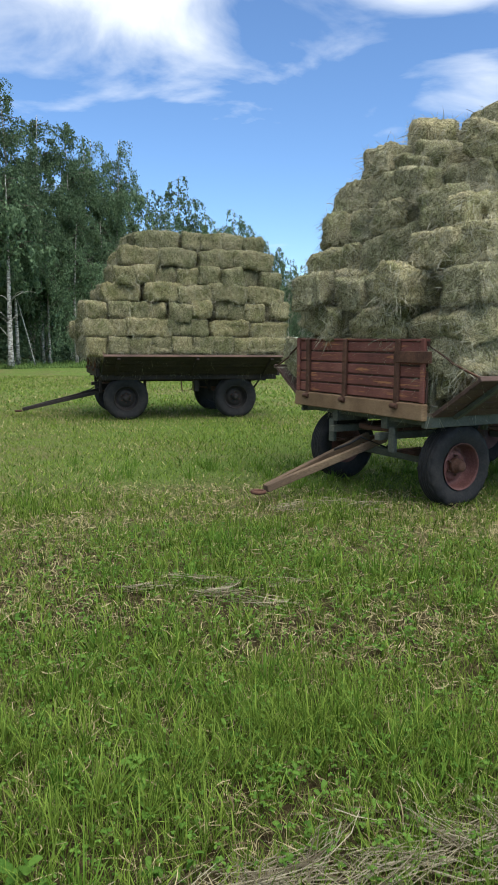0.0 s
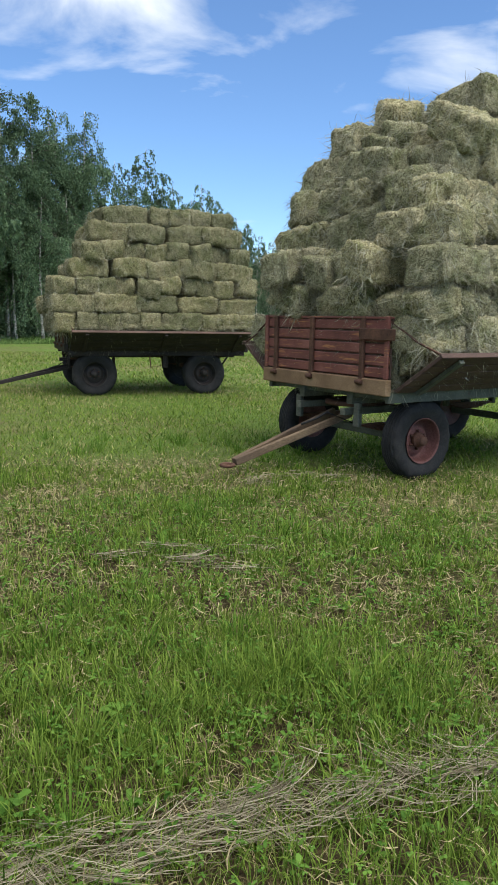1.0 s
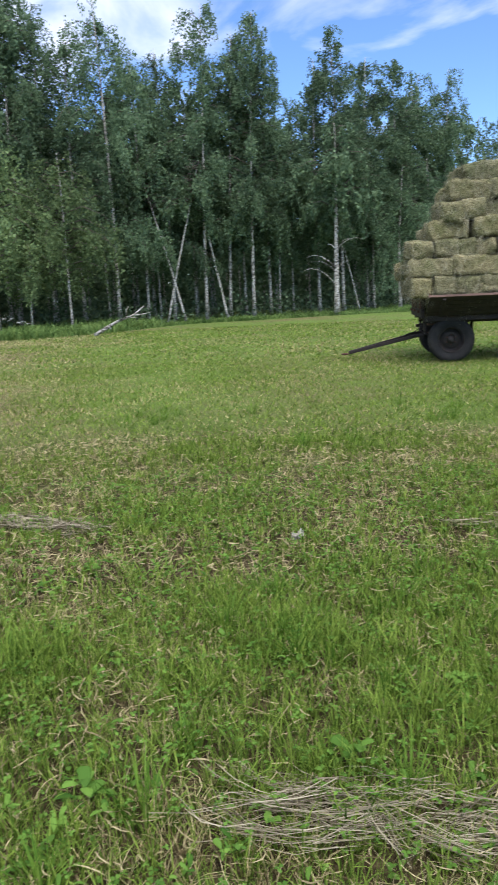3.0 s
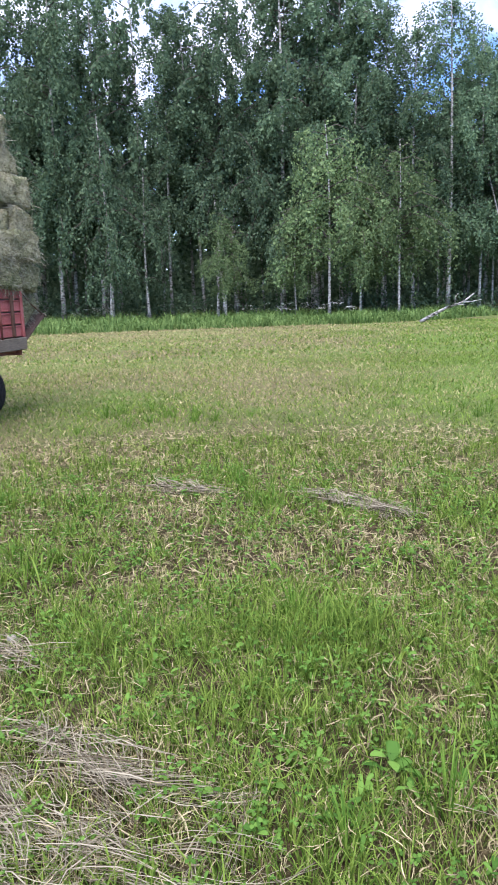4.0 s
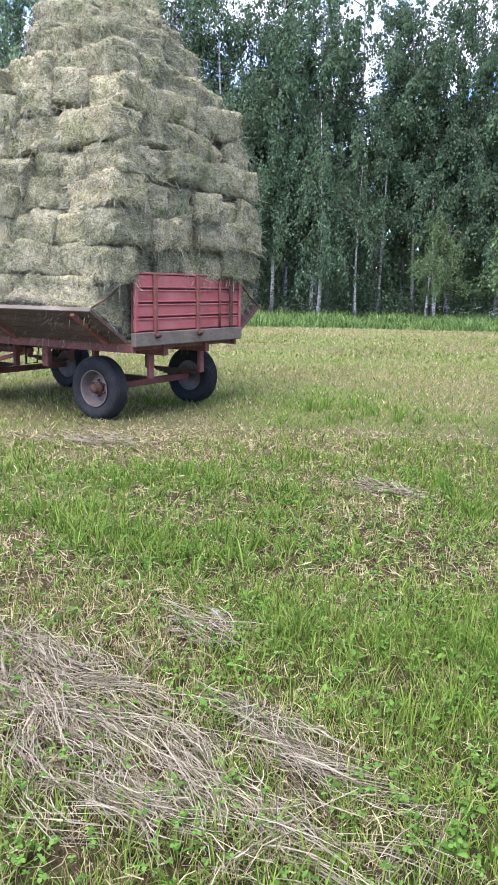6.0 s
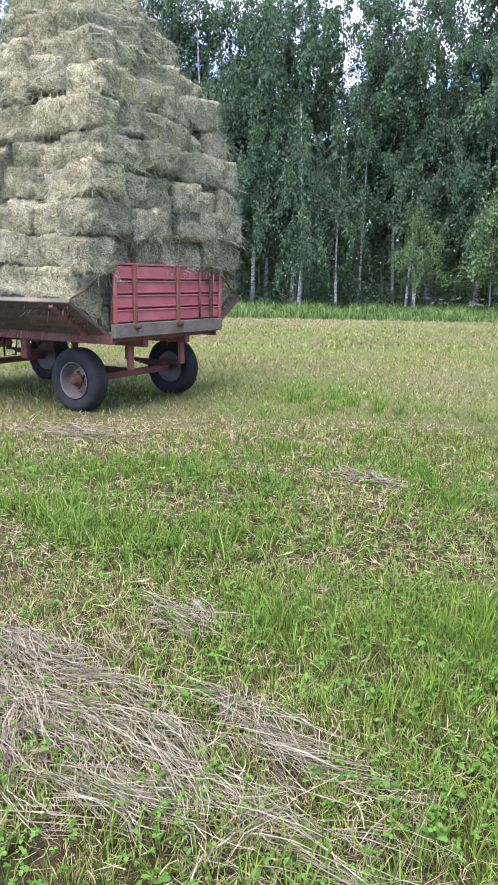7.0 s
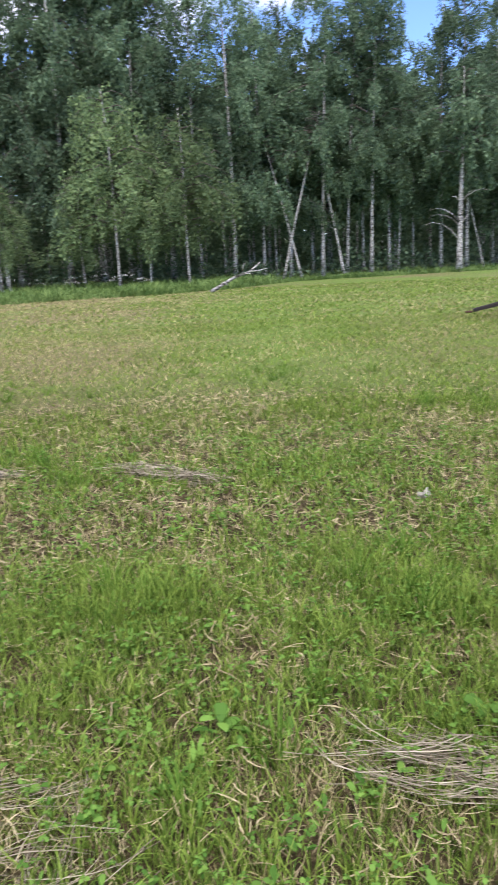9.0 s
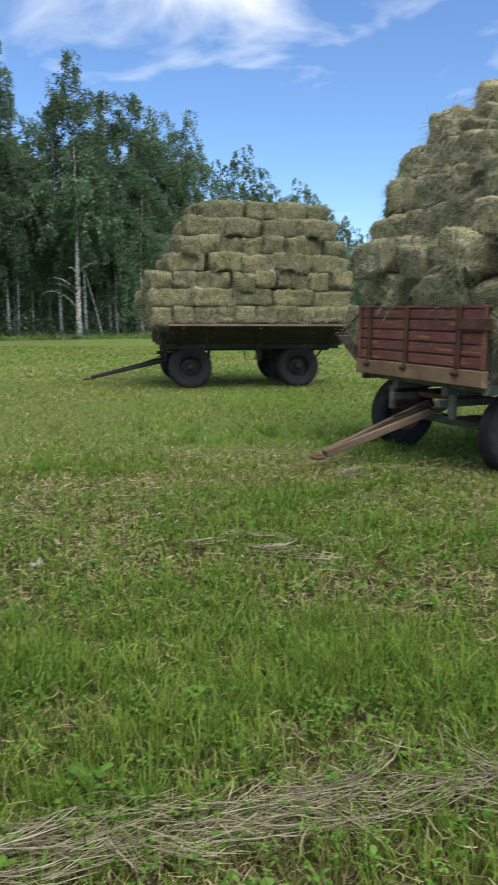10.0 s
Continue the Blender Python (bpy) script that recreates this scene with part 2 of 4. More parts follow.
REDRUST = worn("red_oxide_frame", [(0.3, (0.10, 0.035, 0.028)), (0.5, (0.20, 0.07, 0.055)), (0.7, (0.28, 0.12, 0.095))], 4, 50, None, 0.7, 0, 0.3, (0.09, 0.055, 0.04), 0.62)
GREY = worn("grey_green_frame", [(0.3, (0.045, 0.045, 0.038)), (0.5, (0.10, 0.105, 0.085)), (0.7, (0.17, 0.165, 0.13))], 4, 50, None, 0.7, 0, 0.3, (0.12, 0.06, 0.04), 0.62)
WOOD = worn("weathered_wood", [(0.3, (0.065, 0.038, 0.022)), (0.5, (0.19, 0.118, 0.068)), (0.7, (0.36, 0.25, 0.15))], 2, 22, (1, 7, 7), 0.8, 0, 0.4)
GREYWOOD = worn("grey_weathered_wood", [(0.3, (0.055, 0.045, 0.035)), (0.5, (0.14, 0.115, 0.09)), (0.7, (0.25, 0.21, 0.17))], 2, 22, (7, 1, 7), 0.85, 0, 0.4)
TWIG = worn("brown_twigs", [(0.3, (0.04, 0.032, 0.026)), (0.5, (0.085, 0.07, 0.058)), (0.7, (0.15, 0.13, 0.11))], 3, 30)
CHALK = worn("chalky_white", [(0.3, (0.19, 0.18, 0.15)), (0.5, (0.29, 0.275, 0.235)), (0.7, (0.42, 0.40, 0.35))], 20, 90)
BAR = worn("stained_timber", [(0.3, (0.045, 0.030, 0.022)), (0.5, (0.125, 0.085, 0.055)), (0.7, (0.27, 0.195, 0.12))], 2, 22, (1, 7, 7), 0.8, 0, 0.4)
UNDERSIDE = worn("brown_board_underside", [(0.3, (0.04, 0.026, 0.022)), (0.5, (0.095, 0.058, 0.048)), (0.7, (0.16, 0.10, 0.08))], 2.5, 30, (1, 8, 8), 0.8, 0, 0.35)
TYRE = worn("tyre_rubber", [(0.3, (0.009, 0.009, 0.010)), (0.5, (0.019, 0.019, 0.021)), (0.75, (0.045, 0.042, 0.038))], 6, 50, None, 0.8, 0, 0.3)
RIM = worn("dusty_red_rim", [(0.3, (0.05, 0.024, 0.022)), (0.5, (0.125, 0.052, 0.047)), (0.7, (0.21, 0.11, 0.10))], 7, 60, None, 0.65, 0, 0.3)
RIMGREY = worn("dusty_grey_rim", [(0.3, (0.075, 0.06, 0.05)), (0.5, (0.15, 0.12, 0.105)), (0.7, (0.22, 0.185, 0.165))], 7, 60, None, 0.65, 0, 0.3)
RIMDARK = worn("dark_rim", [(0.3, (0.012, 0.011, 0.011)), (0.5, (0.028, 0.025, 0.025)), (0.7, (0.055, 0.046, 0.043))], 7, 60, None, 0.65, 0, 0.3)


# ---- mesh helpers ----
def part(name, bm, material, parent, label=""):
    me = bpy.data.meshes.new(name)
    bm.to_mesh(me)
    bm.free()
    me.materials.append(material)
    ob = new(name, me)
    ob.parent = parent
    if label:
        tagged(ob, label)
    return ob


def thing(name, label, category, group="", kind=""):
    return tagged(new(name), label, category, group, kind)


def from_arrays(name, verts, faces, material, parent=None, smooth=False):
    """One mesh from numpy arrays; all faces have the same number of corners."""
    me = bpy.data.meshes.new(name)
    k = faces.shape[1]
    me.vertices.add(len(verts)); me.vertices.foreach_set("co", verts.astype(np.float32).ravel())
    me.loops.add(faces.size); me.loops.foreach_set("vertex_index", faces.astype(np.int32).ravel())
    me.polygons.add(len(faces)); me.polygons.foreach_set("loop_start", np.arange(0, faces.size, k, dtype=np.int32))
    me.polygons.foreach_set("use_smooth", np.full(len(faces), smooth))
    me.update(calc_edges=True)
    me.materials.append(material)
    ob = new(name, me)
    ob.parent = parent
    return ob


def box(bm, x0, x1, y0, y1, z0, z1, bevel=0.006, m=None):
    """Adds a bevelled block; m turns it."""
    r = bmesh.ops.create_cube(bm, size=1.0)
    vs = r["verts"]
    for v in vs:
        v.co = Vector(((x0 + x1) / 2 + v.co.x * (x1 - x0), (y0 + y1) / 2 + v.co.y * (y1 - y0), (z0 + z1) / 2 + v.co.z * (z1 - z0)))
    if bevel:
        es = list({e for v in vs for e in v.link_edges})
        out = bmesh.ops.bevel(bm, geom=es, offset=bevel, segments=1, affect="EDGES")
        vs = list({v for f in out["faces"] for v in f.verts} | {v for v in vs if v.is_valid})
    if m is not None:
        bmesh.ops.transform(bm, matrix=m, verts=vs)
    return vs


def block(*a, **k):
    bm = bmesh.new()
    box(bm, *a, **k)
    return bm


def tube(bm, points, radii, sides=8):
    """A tube through the points, with a radius at each."""
    rings = []
    for i, p in enumerate(points):
        d = Vector(points[min(i + 1, len(points) - 1)]) - Vector(points[max(i - 1, 0)])
        d.normalize()
        u = d.orthogonal().normalized()
        w = d.cross(u)
        rings.append([bm.verts.new(Vector(p) + float(radii[i]) * (math.cos(t) * u + math.sin(t) * w)) for t in (2 * math.pi * k / sides for k in range(sides))])
    for a, b in zip(rings, rings[1:]):
        ang = min(range(sides), key=lambda k: (a[0].co - b[k].co).length)
        for k in range(sides):
            f = bm.faces.new((a[k], a[(k + 1) % sides], b[(k + 1 + ang) % sides], b[(k + ang) % sides]))
            f.smooth = True
    bm.faces.new(rings[0][::-1]); bm.faces.new(rings[-1])


def tube_bm(points, radius, sides=8):
    bm = bmesh.new()
    tube(bm, points, [radius] * len(points) if isinstance(radius, float) else radius, sides)
    return bm


def lathe(profile, segments=32, cap=True):
    """Turns a profile of (radius, along y) about the y axis."""
    bm = bmesh.new()
    rings = [[bm.verts.new((r * math.sin(t), y, r * math.cos(t))) for t in (2 * math.pi * k / segments for k in range(segments))] for r, y in profile]
    for a, b in zip(rings, rings[1:]):
        for k in range(segments):
            f = bm.faces.new((a[k], a[(k + 1) % segments], b[(k + 1) % segments], b[k]))
            f.smooth = True
    if cap and profile[0] != profile[-1]:
        bm.faces.new(rings[0]); bm.faces.new(rings[-1][::-1])
    bmesh.ops.recalc_face_normals(bm, faces=bm.faces)
    return bm


# ---- ground ----
def make_ground():
    rng = np.random.default_rng(3)
    edges = np.concatenate([[-1500, -700, -300, -150, -90], np.arange(-70, 40, 1.0), [60, 100, 200, 500, 1500]])
    ys = np.concatenate([[-1500, -600, -200, -60, -20], np.arange(-12, 75, 1.0), [100, 200, 500, 1500]])
    gx, gy = np.meshgrid(edges, ys, indexing="ij")
    gz = 0.02 * np.sin(gx * 1.3 + gy * 0.4) * np.sin(gy * 0.9) * 0.6 - 0.02
    v = np.stack([gx, gy, gz], -1).reshape(-1, 3)
    i, j = np.meshgrid(np.arange(len(edges) - 1), np.arange(len(ys) - 1), indexing="ij")
    a = (i * len(ys) + j).ravel()
    f = np.stack([a, a + len(ys), a + len(ys) + 1, a + 1], -1)
    tagged(from_arrays("ground", v, f, SOIL, smooth=True), "mown meadow soil with green stubble and dry patches", "ground", kind="structure")


make_ground()


# ---- trailers ----
def make_wheel(parent, x, y, radius, rim_material, side):
    """side: +1 for a wheel whose disc faces +y."""
    w = 0.24
    R, r = radius, radius * 0.55
    prof = [(r, -0.09), (r + 0.02, -0.10), (R * 0.72, -w * 0.5), (R * 0.82, -w * 0.53), (R * 0.90, -w * 0.50), (R * 0.955, -w * 0.44), (R * 0.985, -w * 0.36)]
    for k in range(5):
        c = (k - 2) * w * 0.14
        prof += [(R * 0.962, c - w * 0.058), (R, c - w * 0.045), (R, c + w * 0.045), (R * 0.962, c + w * 0.058)]
    prof += [(R * 0.985, w * 0.36), (R * 0.955, w * 0.44), (R * 0.90, w * 0.50), (R * 0.82, w * 0.53), (R * 0.72, w * 0.5), (r + 0.02, 0.10), (r, 0.09), (r * 0.97, 0.0)]
    prof.append(prof[0])
    bm = lathe(prof, 72)
    for v in bm.verts:  # notched shoulders
        q = math.hypot(v.co.x, v.co.z)
        if abs(v.co.y) > w * 0.34 and R * 0.88 < q and round(math.atan2(v.co.x, v.co.z) / (2 * math.pi) * 72) % 4 < 2:
            v.co.x *= 0.965; v.co.z *= 0.965
    wheel = part("tyre", bm, TYRE, None, "worn black treaded rubber tyre")
    hub = new("wheel")
    hub.parent = parent
    hub.matrix_basis = pose(x, y, radius - 0.03, 0, 0, 0 if side > 0 else 180)
    wheel.parent = hub
    rim = lathe([(r * 1.04, 0.112), (r * 1.01, 0.118), (r * 0.97, 0.095), (r * 0.92, 0.02), (r * 0.88, -0.045), (r * 0.76, -0.055), (r * 0.66, -0.01), (r * 0.56, 0.0), (0.02, 0.0), (0.02, -0.08), (r * 0.98, -0.085)], 36, cap=False)
    part("rim", rim, rim_material, hub)
    hubcap = lathe([(0.085, -0.01), (0.085, 0.045), (0.075, 0.055), (0.062, 0.06), (0.058, 0.115), (0.042, 0.135), (0.005, 0.137)], 20)
    part("hub_cap", hubcap, RUST if rim_material is not RIMDARK else RIMDARK, hub)
    for k in range(6):
        t = 2 * math.pi * k / 6
        b = lathe([(0.014, -0.01), (0.014, 0.035), (0.002, 0.036)], 6)
        bmesh.ops.translate(b, verts=b.verts, vec=(0.105 * math.sin(t), 0, 0.105 * math.cos(t)))
        part("wheel_nut", b, RUST, hub)
    return hub


def make_trailer(label, at, heading, length, paint, frame_paint, sill_material, rim_material, radius, front_axle, rear_axle, bar_tip, spread, flap, end_board="front", z0=0.97, top=1.76):
    """A two-axle farm trailer with its side boards let down to carry bales. Local x points forward, the front board stands at x = 0."""
    T = thing("farm_trailer", label, "trailer", "hay trailers in the meadow")
    L, W, S = length, 1.15, z0 + 0.16
    # chassis
    for y in (-0.45, 0.45):
        part("frame_rail", block(-L + 0.05, -0.05, y - 0.05, y + 0.05, z0 - 0.17, z0 - 0.01), frame_paint, T)
    for k in range(7):
        x = -0.12 - k * (L - 0.24) / 6
        part("cross_member", block(x - 0.04, x + 0.04, -1.1, 1.1, z0 - 0.08, z0), frame_paint, T)
    for y in (-1.1, 1.1):
        part("side_rail", block(-L + 0.02, -0.02, y - 0.03, y + 0.03, z0 - 0.10, z0 + 0.015), frame_paint, T)
    bm = bmesh.new()
    for k in range(12):
        y = -W + 0.02 + k * (2 * W - 0.04) / 12
        box(bm, -L + 0.03, -0.03, y + 0.004, y + (2 * W - 0.04) / 12 - 0.004, z0 + 0.02, z0 + 0.055, 0.003)
    part("bed", bm, GREYWOOD, T, "plank bed")
    # end boards with sill, planks, ribs and hinges
    for x, s, name in ((0.0, 1, "front_board"), (-L, -1, "rear_board")):
        B = part(name, block(x - 0.02 if s > 0 else x, x if s > 0 else x + 0.02, -W, W, S, top, 0.004), UNDERSIDE if paint is not DARK else DARK, T)
        n = 5 if s > 0 else 4
        hgt = (top - S) / n
        for k in range(n):
            part("plank", block(min(x, x + s * 0.022), max(x, x + s * 0.022), -W + 0.01, W - 0.01, S + k * hgt + 0.009, S + (k + 1) * hgt - 0.009, 0.008), (GREYWOOD if paint is DARK else paint), B)
        for k in range(1, n) if s < 0 else ():  # doubled battens along the joints
            for dz in (-0.022, 0.022):
                part("batten", block(x - 0.034, x - 0.02, -W + 0.05, W - 0.05, S + k * hgt + dz - 0.009, S + k * hgt + dz + 0.009, 0.004), paint, B)
        part("top_rail", block(x - 0.03, x + 0.03, -W, W, top, top + 0.025, 0.005), paint, B)
        part("sill", block(x - 0.02 if s > 0 else x - 0.06, x + 0.06 if s > 0 else x + 0.02, -W - 0.01, W + 0.01, z0 - 0.02, S - 0.006, 0.01), sill_material, T, "weathered sill beam")
        for y in (-0.90, -0.16, 0.74) if s > 0 else (0.76, -0.12):
            r = part("rib", block(min(x + s * 0.022, x + s * 0.06), max(x + s * 0.022, x + s * 0.06), y - 0.035, y + 0.035, S - 0.10, top + 0.02, 0.008), (REDRUST if paint is RED else RUST), B, "steel rib with hinge strap")
            part("hinge", lathe([(0.02, -0.05), (0.028, -0.045), (0.028, 0.045), (0.02, 0.05)], 10), RUST, r).matrix_basis = pose(x + s * 0.075, y, S - 0.05)
        for y in (-W + 0.03, W - 0.03):
            part("corner_post", block(min(x + s * 0.0225, x + s * 0.05), max(x + s * 0.0225, x + s * 0.05), y - 0.03, y + 0.03, S, top + 0.03, 0.006), paint, B)
        bm = block(min(x + s * 0.06, x + s * 0.075), max(x + s * 0.06, x + s * 0.075), W - 0.44, W + 0.12, top - 0.22, top - 0.10, 0.005)
        if s > 0:
            part("latch_plate", bm, RUST, B, "rusty latch plate")
        else:
            bm.free()
            part("latch_rod", tube_bm([(x - 0.045, -0.62, S - 0.02), (x - 0.045, -0.62, top + 0.02)], 0.016, 6), REDRUST if paint is RED else RUST, B)
            part("latch_handle", block(x - 0.10, x - 0.065, -0.87, -0.81, S + 0.02, top - 0.12, 0.008), RUST, B)
    # let-down side boards
    for s in (1, -1):
        m = Matrix.Translation((0, s * (W + 0.03), z0 + 0.04)) @ Matrix.Rotation(radians(s * flap), 4, "X")
        y0, y1 = sorted((0.0, s * spread))
        F = part("side_board", block(-L + 0.05, -0.05, y0, y1, -0.012, 0.012, 0.003, m), UNDERSIDE if paint is not DARK else DARK, T, "let-down side board")
        n = 5
        for k in range(n):
            ya, yb = sorted((s * spread * k / n + s * 0.006, s * spread * (k + 1) / n - s * 0.006))
            part("plank", block(-L + 0.05, -0.05, ya, yb, -0.03, -0.012, 0.004, m), UNDERSIDE if paint is not DARK else DARK, F)
        for x in (-0.35, -L / 2, -L + 0.35):
            ya, yb = sorted((s * 0.02, s * (spread - 0.02)))
            part("rib", block(x - 0.035, x + 0.035, ya, yb, -0.075, -0.03, 0.006, m), frame_paint, F)
        ya, yb = sorted((s * spread, s * (spread + 0.03)))
        part("edge_strip", block(-L + 0.03, -0.03, ya, yb, -0.035, 0.02, 0.005, m), GREYWOOD if paint is RED else UNDERSIDE, F)
    for x in (0.0, -L):  # ropes from the end boards to the side boards
        for s in (1, -1):
            a = Vector((x, s * (W - 0.02), top - 0.03))
            e = Vector((x + (-0.07 if x == 0 else 0.07), s * (W + 0.03 + spread * math.cos(radians(flap))), z0 + 0.05 + spread * math.sin(radians(flap))))
            c = (a + e) / 2 + Vector((0, 0, -0.03))
            part("tie_rope", tube_bm([a, a * 0.6 + e * 0.4 + Vector((0, s * 0.01, -0.02)), c, e], 0.011, 6), RUST, T, "dark tie rope")
    bx = (front_axle + rear_axle) / 2 - 0.1
    part("step_bracket", tube_bm([(bx - 0.16, W - 0.1, z0 - 0.06), (bx - 0.13, W - 0.08, z0 - 0.33), (bx + 0.10, W - 0.08, z0 - 0.36), (bx + 0.13, W - 0.1, z0 - 0.06)], 0.016, 6), RUST, T)
    part("tool_bracket", block(bx - 0.30, bx - 0.18, W - 0.2, W - 0.12, z0 - 0.38, z0 - 0.06, 0.01), frame_paint, T)
    for s in (1, -1) if paint is DARK else ():
        for dx in (-0.52, 0.52):
            d = Vector((0.22 * (1 if dx > 0 else -1), 0, 0.30))
            part("guard_stay", tube_bm([(rear_axle + dx, s * 0.72, z0 - 0.36), (rear_axle + dx + d.x, s * 0.72, z0 - 0.06)], 0.02, 6), frame_paint, T)
    # axles, springs and wheels
    for x, steer in ((front_axle, True), (rear_axle, False)):
        part("axle", block(x - 0.045, x + 0.045, -0.86, 0.86, radius - 0.075, radius + 0.015, 0.01), frame_paint, T)
        for y in (-0.55, 0.55):
            bm = bmesh.new()
            for k in range(5):
                h = 0.5 - 0.08 * k
                box(bm, x - h, x + h, y - 0.035, y + 0.035, radius + 0.10 - 0.018 * k, radius + 0.116 - 0.018 * k, 0.002)
            part("leaf_spring", bm, RUST, T)
            for dx in (-0.5, 0.5):
                part("spring_hanger", block(x + dx - 0.03, x + dx + 0.03, y - 0.05, y + 0.05, radius + 0.08, z0 - 0.15, 0.012), frame_paint, T)
        if steer:
            part("turntable", lathe([(0.30, 0), (0.42, 0), (0.42, 0.05), (0.30, 0.05), (0.30, 0)], 36), RUST, T).matrix_basis = pose(x, 0, z0 - 0.24, 90)
            for y in (-0.42, 0.42):
                part("steering_beam", block(x - 0.55, x + 0.62, y - 0.04, y + 0.04, z0 - 0.30, z0 - 0.22, 0.006), frame_paint, T)
        for s in (1, -1):
            make_wheel(T, x, s * 0.99, radius, rim_material, s)
    # draw bar
    x1 = front_axle + 0.55
    for y in (-0.13, 0.13) if paint is MAROON else (-0.36, 0.36):
        d = Vector((bar_tip - x1, -y * 0.86, 0.16 - (z0 - 0.42)))
        m = Matrix.Translation((x1, y, z0 - 0.42)) @ d.to_track_quat("X", "Z").to_matrix().to_4x4()
        part("draw_bar", block(-0.3, d.length, -0.03 if paint is MAROON else -0.025, 0.03 if paint is MAROON else 0.025, -0.04 if paint is MAROON else -0.035, 0.04 if paint is MAROON else 0.035, 0.006, m), BAR if paint is MAROON else frame_paint, T, "timber draw bar" if paint is MAROON else "steel draw bar")
    part("brake_hose", tube_bm([(front_axle + 0.1, 0.22, z0 - 0.2), (front_axle + 0.35, 0.28, z0 - 0.42), (front_axle + 0.6, 0.12, z0 - 0.30), (x1 + 0.15, 0.05, z0 - 0.38), (x1 + 0.35, 0.02, z0 - 0.44)], 0.014, 6), TYRE, T)
    ring = bmesh.new()
    tube(ring, [(bar_tip + 0.09 + 0.07 * math.cos(t), 0.07 * math.sin(t), 0.13) for t in (2 * math.pi * k / 16 for k in range(17))], [0.02] * 17, 8)
    part("hitch_ring", ring, RUST, T)
    T.matrix_basis = pose(at[0], at[1], 0, 0, 0, heading)
    return T


TRAILER_A = dict(at=(0.26, 8.82), heading=-143.1)
TRAILER_B = dict(at=(-5.54, 16.86), heading=-156.0)
LC = 4.1
TRAILER_C = dict(at=(-9.875 - 0.792 * LC, 2.40 - 0.611 * LC), heading=-142.35)
make_trailer("maroon plank farm trailer loaded with hay bales", TRAILER_A["at"], TRAILER_A["heading"], 4.1, MAROON, GREY, WOOD, RIM, 0.455, -0.60, -3.25, 1.2, 0.73, 33)
make_trailer("dark brown farm trailer loaded with hay bales", TRAILER_B["at"], TRAILER_B["heading"], 4.1, DARK, DARK, DARK, RIMDARK, 0.49, -0.60, -3.12, 1.6, 0.73, 33)
make_trailer("faded red farm trailer loaded with hay bales", TRAILER_C["at"], TRAILER_C["heading"], LC, RED, REDRUST, GREYWOOD, RIMGREY, 0.42, -0.70, -LC + 0.74, 1.4, 0.73, 33, z0=0.99, top=1.85)


# ---- hay bales ----
def bale_mesh(seed, lx=0.86, ly=0.47, lz=0.37, stalks=620, wisps=420, cuts=(18, 9, 8), hay=None, straw=None):
    rng = np.random.default_rng(seed)
    bm = bmesh.new()
    bmesh.ops.create_cube(bm, size=1.0)
    for axis in range(3):
        bmesh.ops.subdivide_edges(bm, edges=[e for e in bm.edges if abs((e.verts[0].co - e.verts[1].co)[axis]) > 0.5], cuts=cuts[axis], use_grid_fill=True)
    bow, twist, slump = rng.uniform(-0.045, 0.045), rng.uniform(-0.2, 0.2), rng.uniform(0.0, 0.05)
    o = Vector(rng.uniform(-50, 50, 3))
    for v in bm.verts:
        p = v.co.copy() * 2
        r = (abs(p.x) ** 12 + abs(p.y) ** 12 + abs(p.z) ** 12) ** (1 / 12)
        q = p / max(r, 1e-6) * max(abs(p.x), abs(p.y), abs(p.z))
        squeeze = 1 - 0.06 * sum(math.exp(-((p.x - c) / 0.07) ** 2) for c in (-0.42, 0.42))
        x, y, z = q.x * lx / 2, q.y * ly / 2 * squeeze, q.z * lz / 2 * squeeze
        n = Vector((x, y, z)).normalized()
        w = Vector((x, y, z))
        flake = noise.noise(Vector((x * 26, y * 3, z * 3)) + o)  # pressed flakes across the length
        d = 0.040 * noise.noise(w * 4 + o) + 0.040 * noise.noise(w * 11 + o) + 0.036 * noise.noise(w * 27 + o) + 0.016 * flake
        a = twist * x
        y, z = y * math.cos(a) - z * math.sin(a), y * math.sin(a) + z * math.cos(a)
        v.co = Vector((x, y + bow * (1 - (2 * x / lx) ** 2), z - slump * (2 * x / lx) ** 2)) + n * d
    for f in bm.faces:
        f.smooth = True
    # loose stalks on the faces, and longer wisps that hang from the edges
    bm.normal_update()
    faces = list(bm.faces)
    spots = [(f.calc_center_median(), f.normal.copy()) for f in faces]
    outer = [k for k, (c, nn) in enumerate(spots) if max(abs(c.x) / lx, abs(c.y) / ly, abs(c.z) / lz) > 0.3 and sorted((abs(c.x) / lx, abs(c.y) / ly, abs(c.z) / lz))[1] > 0.34]
    for k in range(stalks + wisps):
        wisp = k >= stalks
        c, nn = spots[outer[rng.integers(len(outer))] if wisp and outer and rng.random() < 0.65 else rng.integers(len(spots))]
        t = Vector(rng.normal(size=3)); t -= t.dot(nn) * nn; t.normalize()
        d = (t + nn * abs(rng.normal(0, 0.55 if wisp else 0.3)) + Vector((0, 0, -0.5 if wisp else -0.3))).normalized()
        ln, w = (rng.uniform(0.08, 0.24), rng.uniform(0.0013, 0.003)) if wisp else (rng.uniform(0.05, 0.17), rng.uniform(0.0012, 0.0028))
        sd = d.cross(nn)
        if sd.length < 0.1:
            continue
        sd = sd.normalized() * w
        c = c - nn * 0.004
        e = c + d * ln + Vector((0, 0, -(0.45 if wisp else 0.2) * ln * rng.random()))
        mid = (c + e) / 2 + nn * (0.02 if wisp else 0.006)
        a, b2, m1, m2, tip = bm.verts.new(c - sd), bm.verts.new(c + sd), bm.verts.new(mid - sd), bm.verts.new(mid + sd), bm.verts.new(e)
